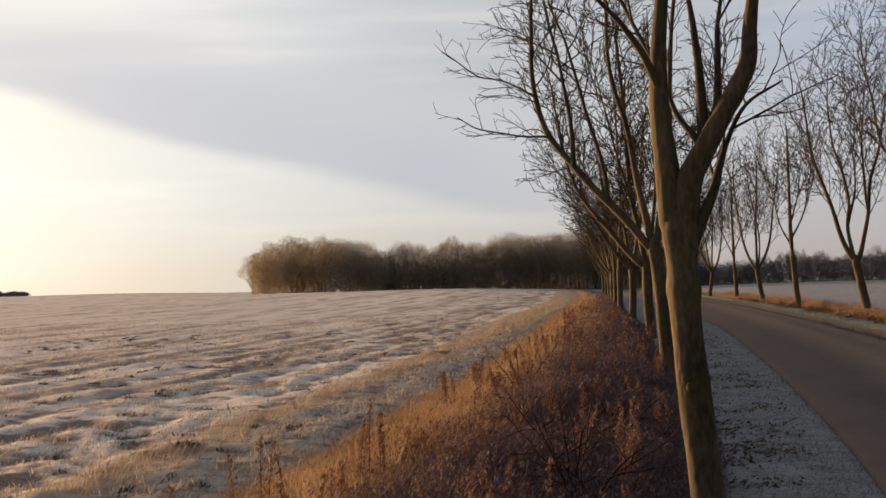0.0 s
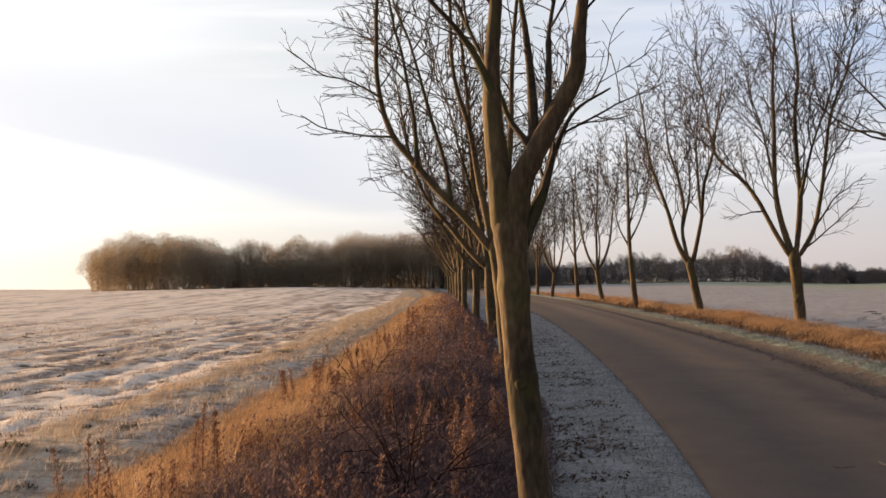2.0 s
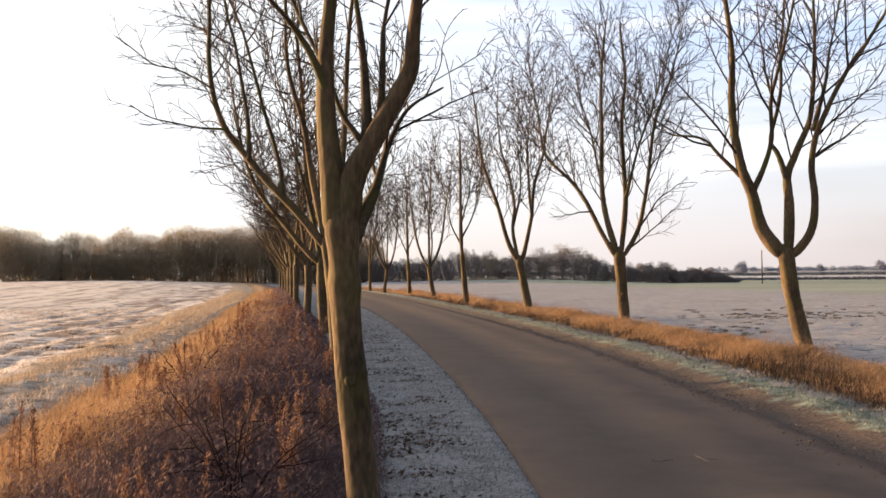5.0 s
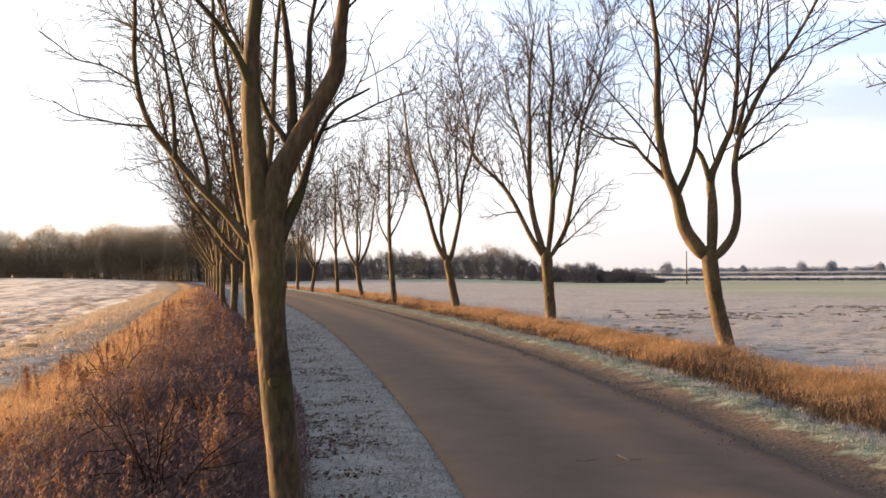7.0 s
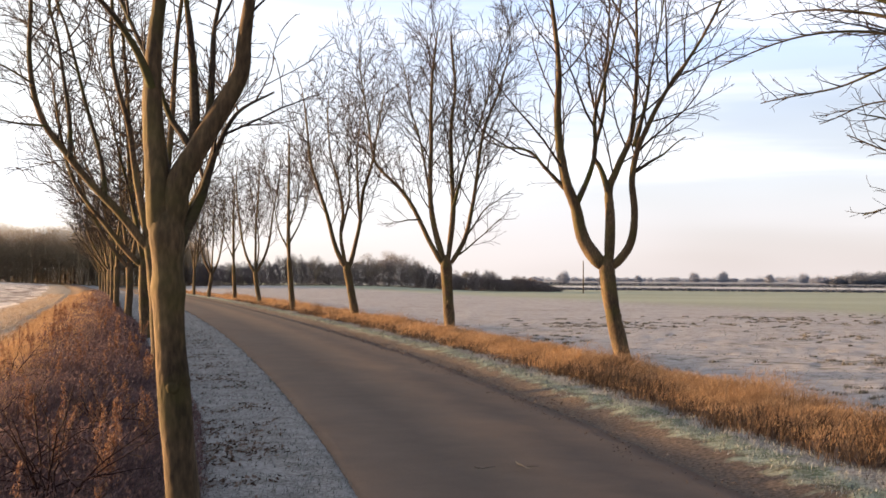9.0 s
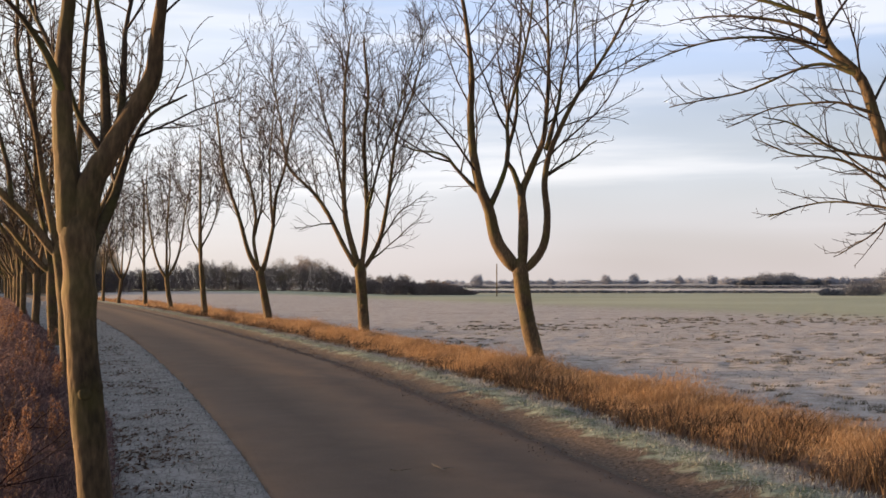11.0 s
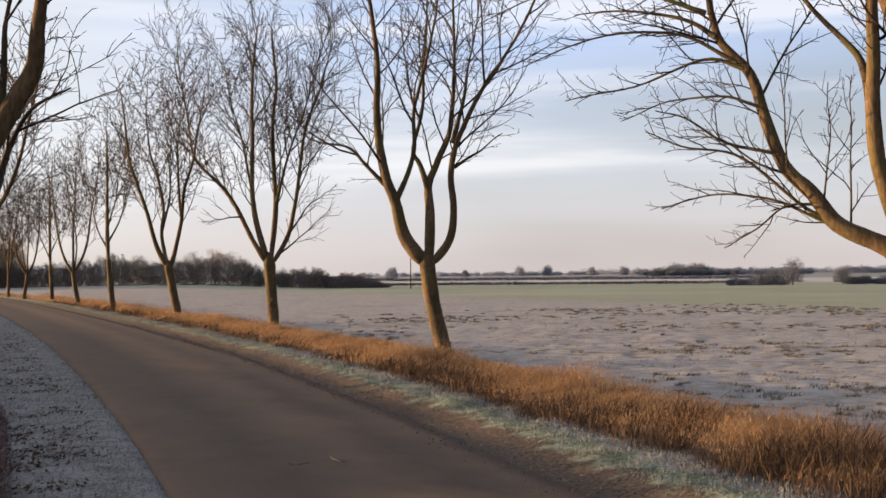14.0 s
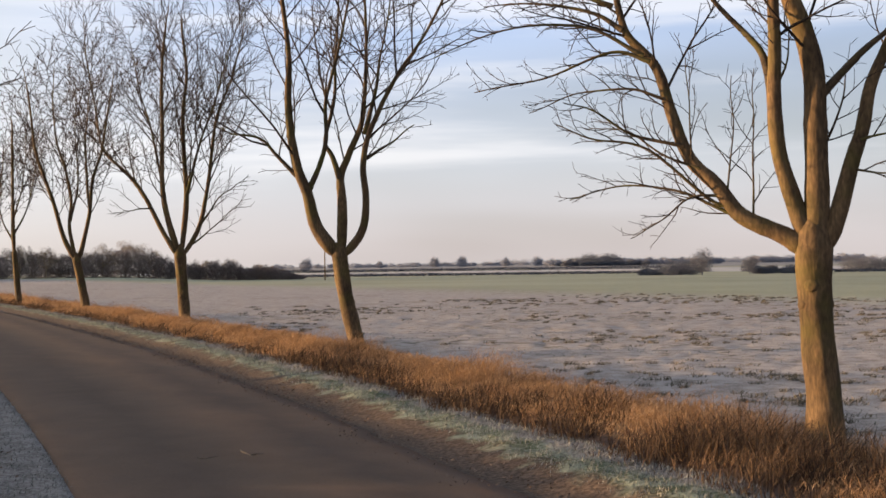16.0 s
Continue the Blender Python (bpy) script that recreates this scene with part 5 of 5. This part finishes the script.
def mass(name, rs, azs, tops, d0, d1, per, count, width, mat, label, category, leaf, slim):
    """A belt of rounded bushes under an outline given by bearing."""
    n = int((azs[-1] - azs[0]) * per)
    ca = azs[0] + (azs[-1] - azs[0]) * (np.arange(n) + rs.uniform(0, 1, n)) / n
    ch = np.interp(ca, azs, tops) * rs.uniform(0.72, 1.02, n)
    p = clumps(rs, ca, rs.uniform(d0, d1, n), ch, width * rs.uniform(0.7, 1.2, n) * (0.5 + 0.5 * ch / max(tops)), count)
    return flakes(name, rs, p, mat, label, category, leaf, slim)


def thicket(name, rs, rows, mat, label, category, leaf, count, slim=0.5):
    """Dense uneven clumps of twig flakes. rows: (azimuth from, to, distance from, to, height)."""
    P = []
    for a0, a1, d0, d1, h in rows:
        cl = max(3, int((a1 - a0) * 9))
        P.append(clumps(rs, rs.uniform(a0, a1, cl), rs.uniform(d0, d1, cl), h * rs.uniform(0.5, 1.05, cl), np.full(cl, h * 0.75), int(count * (a1 - a0))))
    return flakes(name, rs, np.concatenate(P), mat, label, category, leaf, slim)


def far_tree(rs, az, d, h, mat, label, leaf=0.5):
    """A single round tree or bush in the fields: short stem and a crown of many small lobes."""
    n = 7
    a = np.arange(n) * 2.4
    ca = az + np.degrees(0.27 * h * np.cos(a) * np.sqrt((np.arange(n) + 0.5) / n) / d)
    p = clumps(rs, ca, d + 0.27 * h * np.sin(a), h * rs.uniform(0.72, 1.03, n), np.full(n, 0.27 * h), 4200)
    x, y = d * math.sin(radians(az)), d * math.cos(radians(az))
    g = float(base_height(x, y))
    root = tagged(new("field_tree"), label, "tree")
    root.matrix_world = pose(x, y, g)
    t = Tubes()
    t.add([(0, 0, -0.2), (0, 0, 0.25 * h), (0, 0, 0.6 * h)], [0.03 * h, 0.025 * h, 0.01 * h], 6)
    under(new("trunk", t.mesh("trunk", mat)), root)
    p = p - (x, y, g)
    p[:, 2] = np.maximum(p[:, 2], 0.12 * h)
    d3 = rs.normal(0, 1, p.shape)
    d3[:, 2] = np.abs(d3[:, 2]) + 0.3
    v, tt = slivers(p, d3, leaf * rs.uniform(0.7, 1.8, len(p)), leaf * 0.28 * rs.uniform(0.6, 1.4, len(p)), rs)
    under(new("crown", mesh_of("crown", v, [tt], mat, False)), root)


HEDGE = material("dark_hedge", [(0.14, 0.118, 0.118), (0.225, 0.19, 0.185)], 0.3, 0.95, 0.0, 3, island=0.4, thin=0.2)
# aerial haze is put into these trees' blue-grey base colour
HAZE_TREE = material("hazed_far_trees", [(0.19, 0.215, 0.285), (0.265, 0.295, 0.375)], 0.1, 0.95, 0.0, 1, island=0.3)
# undergrowth paler than its twigs: haze over the wood is in the base colour
UNDERGROWTH = material("hazed_undergrowth", [(0.235, 0.185, 0.13), (0.36, 0.295, 0.21)], 0.3, 0.95, 0.0, 3, island=0.3, thin=0.5)
build_wood()
rs = np.random.RandomState(77)
mass("undergrowth", rs, MASS_AZ, MASS_TOP, 258, 292, 7.0, 260000, 3.2, UNDERGROWTH, "dark tangled undergrowth filling the bare wood", "undergrowth", 0.5, 0.16)
mass("hedgerow", rs, HEDGE_AZ, [1.12 * h for h in HEDGE_TOP], 256, 272, 6.0, 210000, 2.3, HEDGE, "dark leafless hedge and scrub across the pasture", "hedge", 0.24, 0.32)


def hedge_line(rs, az0, az1, d0, d1, h, label):
    """A trimmed hedge: a dense strip of flakes along a straight line between two bearings."""
    p0, p1 = (np.array([d * math.sin(radians(a)), d * math.cos(radians(a))]) for a, d in ((az0, d0), (az1, d1)))
    n = int(np.linalg.norm(p1 - p0) * 75)
    s = rs.uniform(0, 1, n)
    p = p0 + (p1 - p0) * s[:, None] + rs.normal(0, 0.5, (n, 2))
    top = h * (0.85 + 0.25 * fbm(p[:, 0], p[:, 1], 9.0, 3, 5))
    z = base_height(p[:, 0], p[:, 1]) + top * rs.uniform(0, 1, n) ** 0.7
    d = rs.normal(0, 1, (n, 3)) + (0, 0, 0.6)
    v, t = slivers(np.column_stack([p, z]), d, rs.uniform(0.25, 0.6, n), rs.uniform(0.15, 0.3, n), rs)
    tagged(new("field_hedge", mesh_of("field_hedge", v, [t], SCRUB, False)), label, "hedge")


# conifers and scrub: the blue-grey of distance haze is mixed into both colours
CONIFER = material("hazed_far_conifers", [(0.09, 0.105, 0.14), (0.145, 0.16, 0.195)], 0.1, 0.95, 0.0, 1, island=0.3)
SCRUB = material("hazed_far_scrub", [(0.082, 0.093, 0.125), (0.135, 0.147, 0.185)], 0.2, 0.95, 0.0, 2, island=0.3)
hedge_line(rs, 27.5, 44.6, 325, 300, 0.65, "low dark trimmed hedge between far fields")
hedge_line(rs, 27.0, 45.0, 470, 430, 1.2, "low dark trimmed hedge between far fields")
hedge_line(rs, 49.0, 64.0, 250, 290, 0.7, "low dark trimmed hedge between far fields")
thicket("hazed_far_scrub", rs, [(45.2, 46.4, 200, 203, 2.7), (43.9, 45.3, 204, 208, 1.2), (49.1, 50.9, 224, 228, 1.6), (53.1, 62, 300, 306, 3.4)], SCRUB, "grey leafless bushes beyond the pasture", "bushes", 0.18, 11000, 0.28)
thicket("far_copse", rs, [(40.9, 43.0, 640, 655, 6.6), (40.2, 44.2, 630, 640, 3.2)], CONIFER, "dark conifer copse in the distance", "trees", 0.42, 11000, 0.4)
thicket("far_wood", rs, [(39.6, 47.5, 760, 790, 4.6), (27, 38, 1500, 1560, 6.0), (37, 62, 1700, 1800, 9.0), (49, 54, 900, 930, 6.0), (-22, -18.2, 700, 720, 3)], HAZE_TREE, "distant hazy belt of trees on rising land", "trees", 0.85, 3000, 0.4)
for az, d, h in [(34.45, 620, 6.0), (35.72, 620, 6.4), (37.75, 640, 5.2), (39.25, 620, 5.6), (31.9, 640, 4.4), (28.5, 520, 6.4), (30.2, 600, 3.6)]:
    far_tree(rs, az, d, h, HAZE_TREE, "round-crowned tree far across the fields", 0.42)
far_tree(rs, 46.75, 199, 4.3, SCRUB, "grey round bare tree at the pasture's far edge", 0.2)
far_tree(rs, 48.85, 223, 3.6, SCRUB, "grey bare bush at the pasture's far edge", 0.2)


def build_pole():
    root = tagged(new("utility_pole"), "thin wooden utility pole standing in the pasture", "pole")
    x, y = 190 * math.sin(radians(29.4)), 190 * math.cos(radians(29.4))
    root.matrix_world = pose(x, y, float(ground_height(x, y)))
    t = Tubes()
    t.add([(0, 0, -0.2), (0, 0, 2.5), (0, 0, 5.0)], [0.10, 0.09, 0.075], 8)
    under(new("post", t.mesh("post", BARK)), root)


build_pole()


PALE_WOOD = material("weathered_stick", [(0.10, 0.08, 0.065), (0.17, 0.14, 0.115)], 8, 0.85, 0.2, 60)


def build_stick(x, y, turn, length, seed):
    rs = np.random.RandomState(seed)
    t = Tubes()
    pts = np.array([(s * length - length / 2, 0.006 * math.sin(5 * s), 0.012) for s in np.linspace(0, 1, 7)])
    pts[:, 1:] += rs.normal(0, 0.004, (7, 2))
    t.add(pts, np.linspace(0.009, 0.004, 7), 6)
    t.add([pts[4], pts[4] + (0.04, 0.05, 0.01), pts[4] + (0.07, 0.11, 0.012)], [0.006, 0.005, 0.003], 5)
    o = tagged(new("stick", t.mesh("stick", PALE_WOOD)), "small fallen stick lying on the tarmac lane", "stick")
    o.matrix_world = pose(x, y, 0.022, 0, 0, turn)


build_stick(4.99, 10.04, -99, 0.45, 3)
build_stick(4.57, 10.05, -59, 0.12, 4)
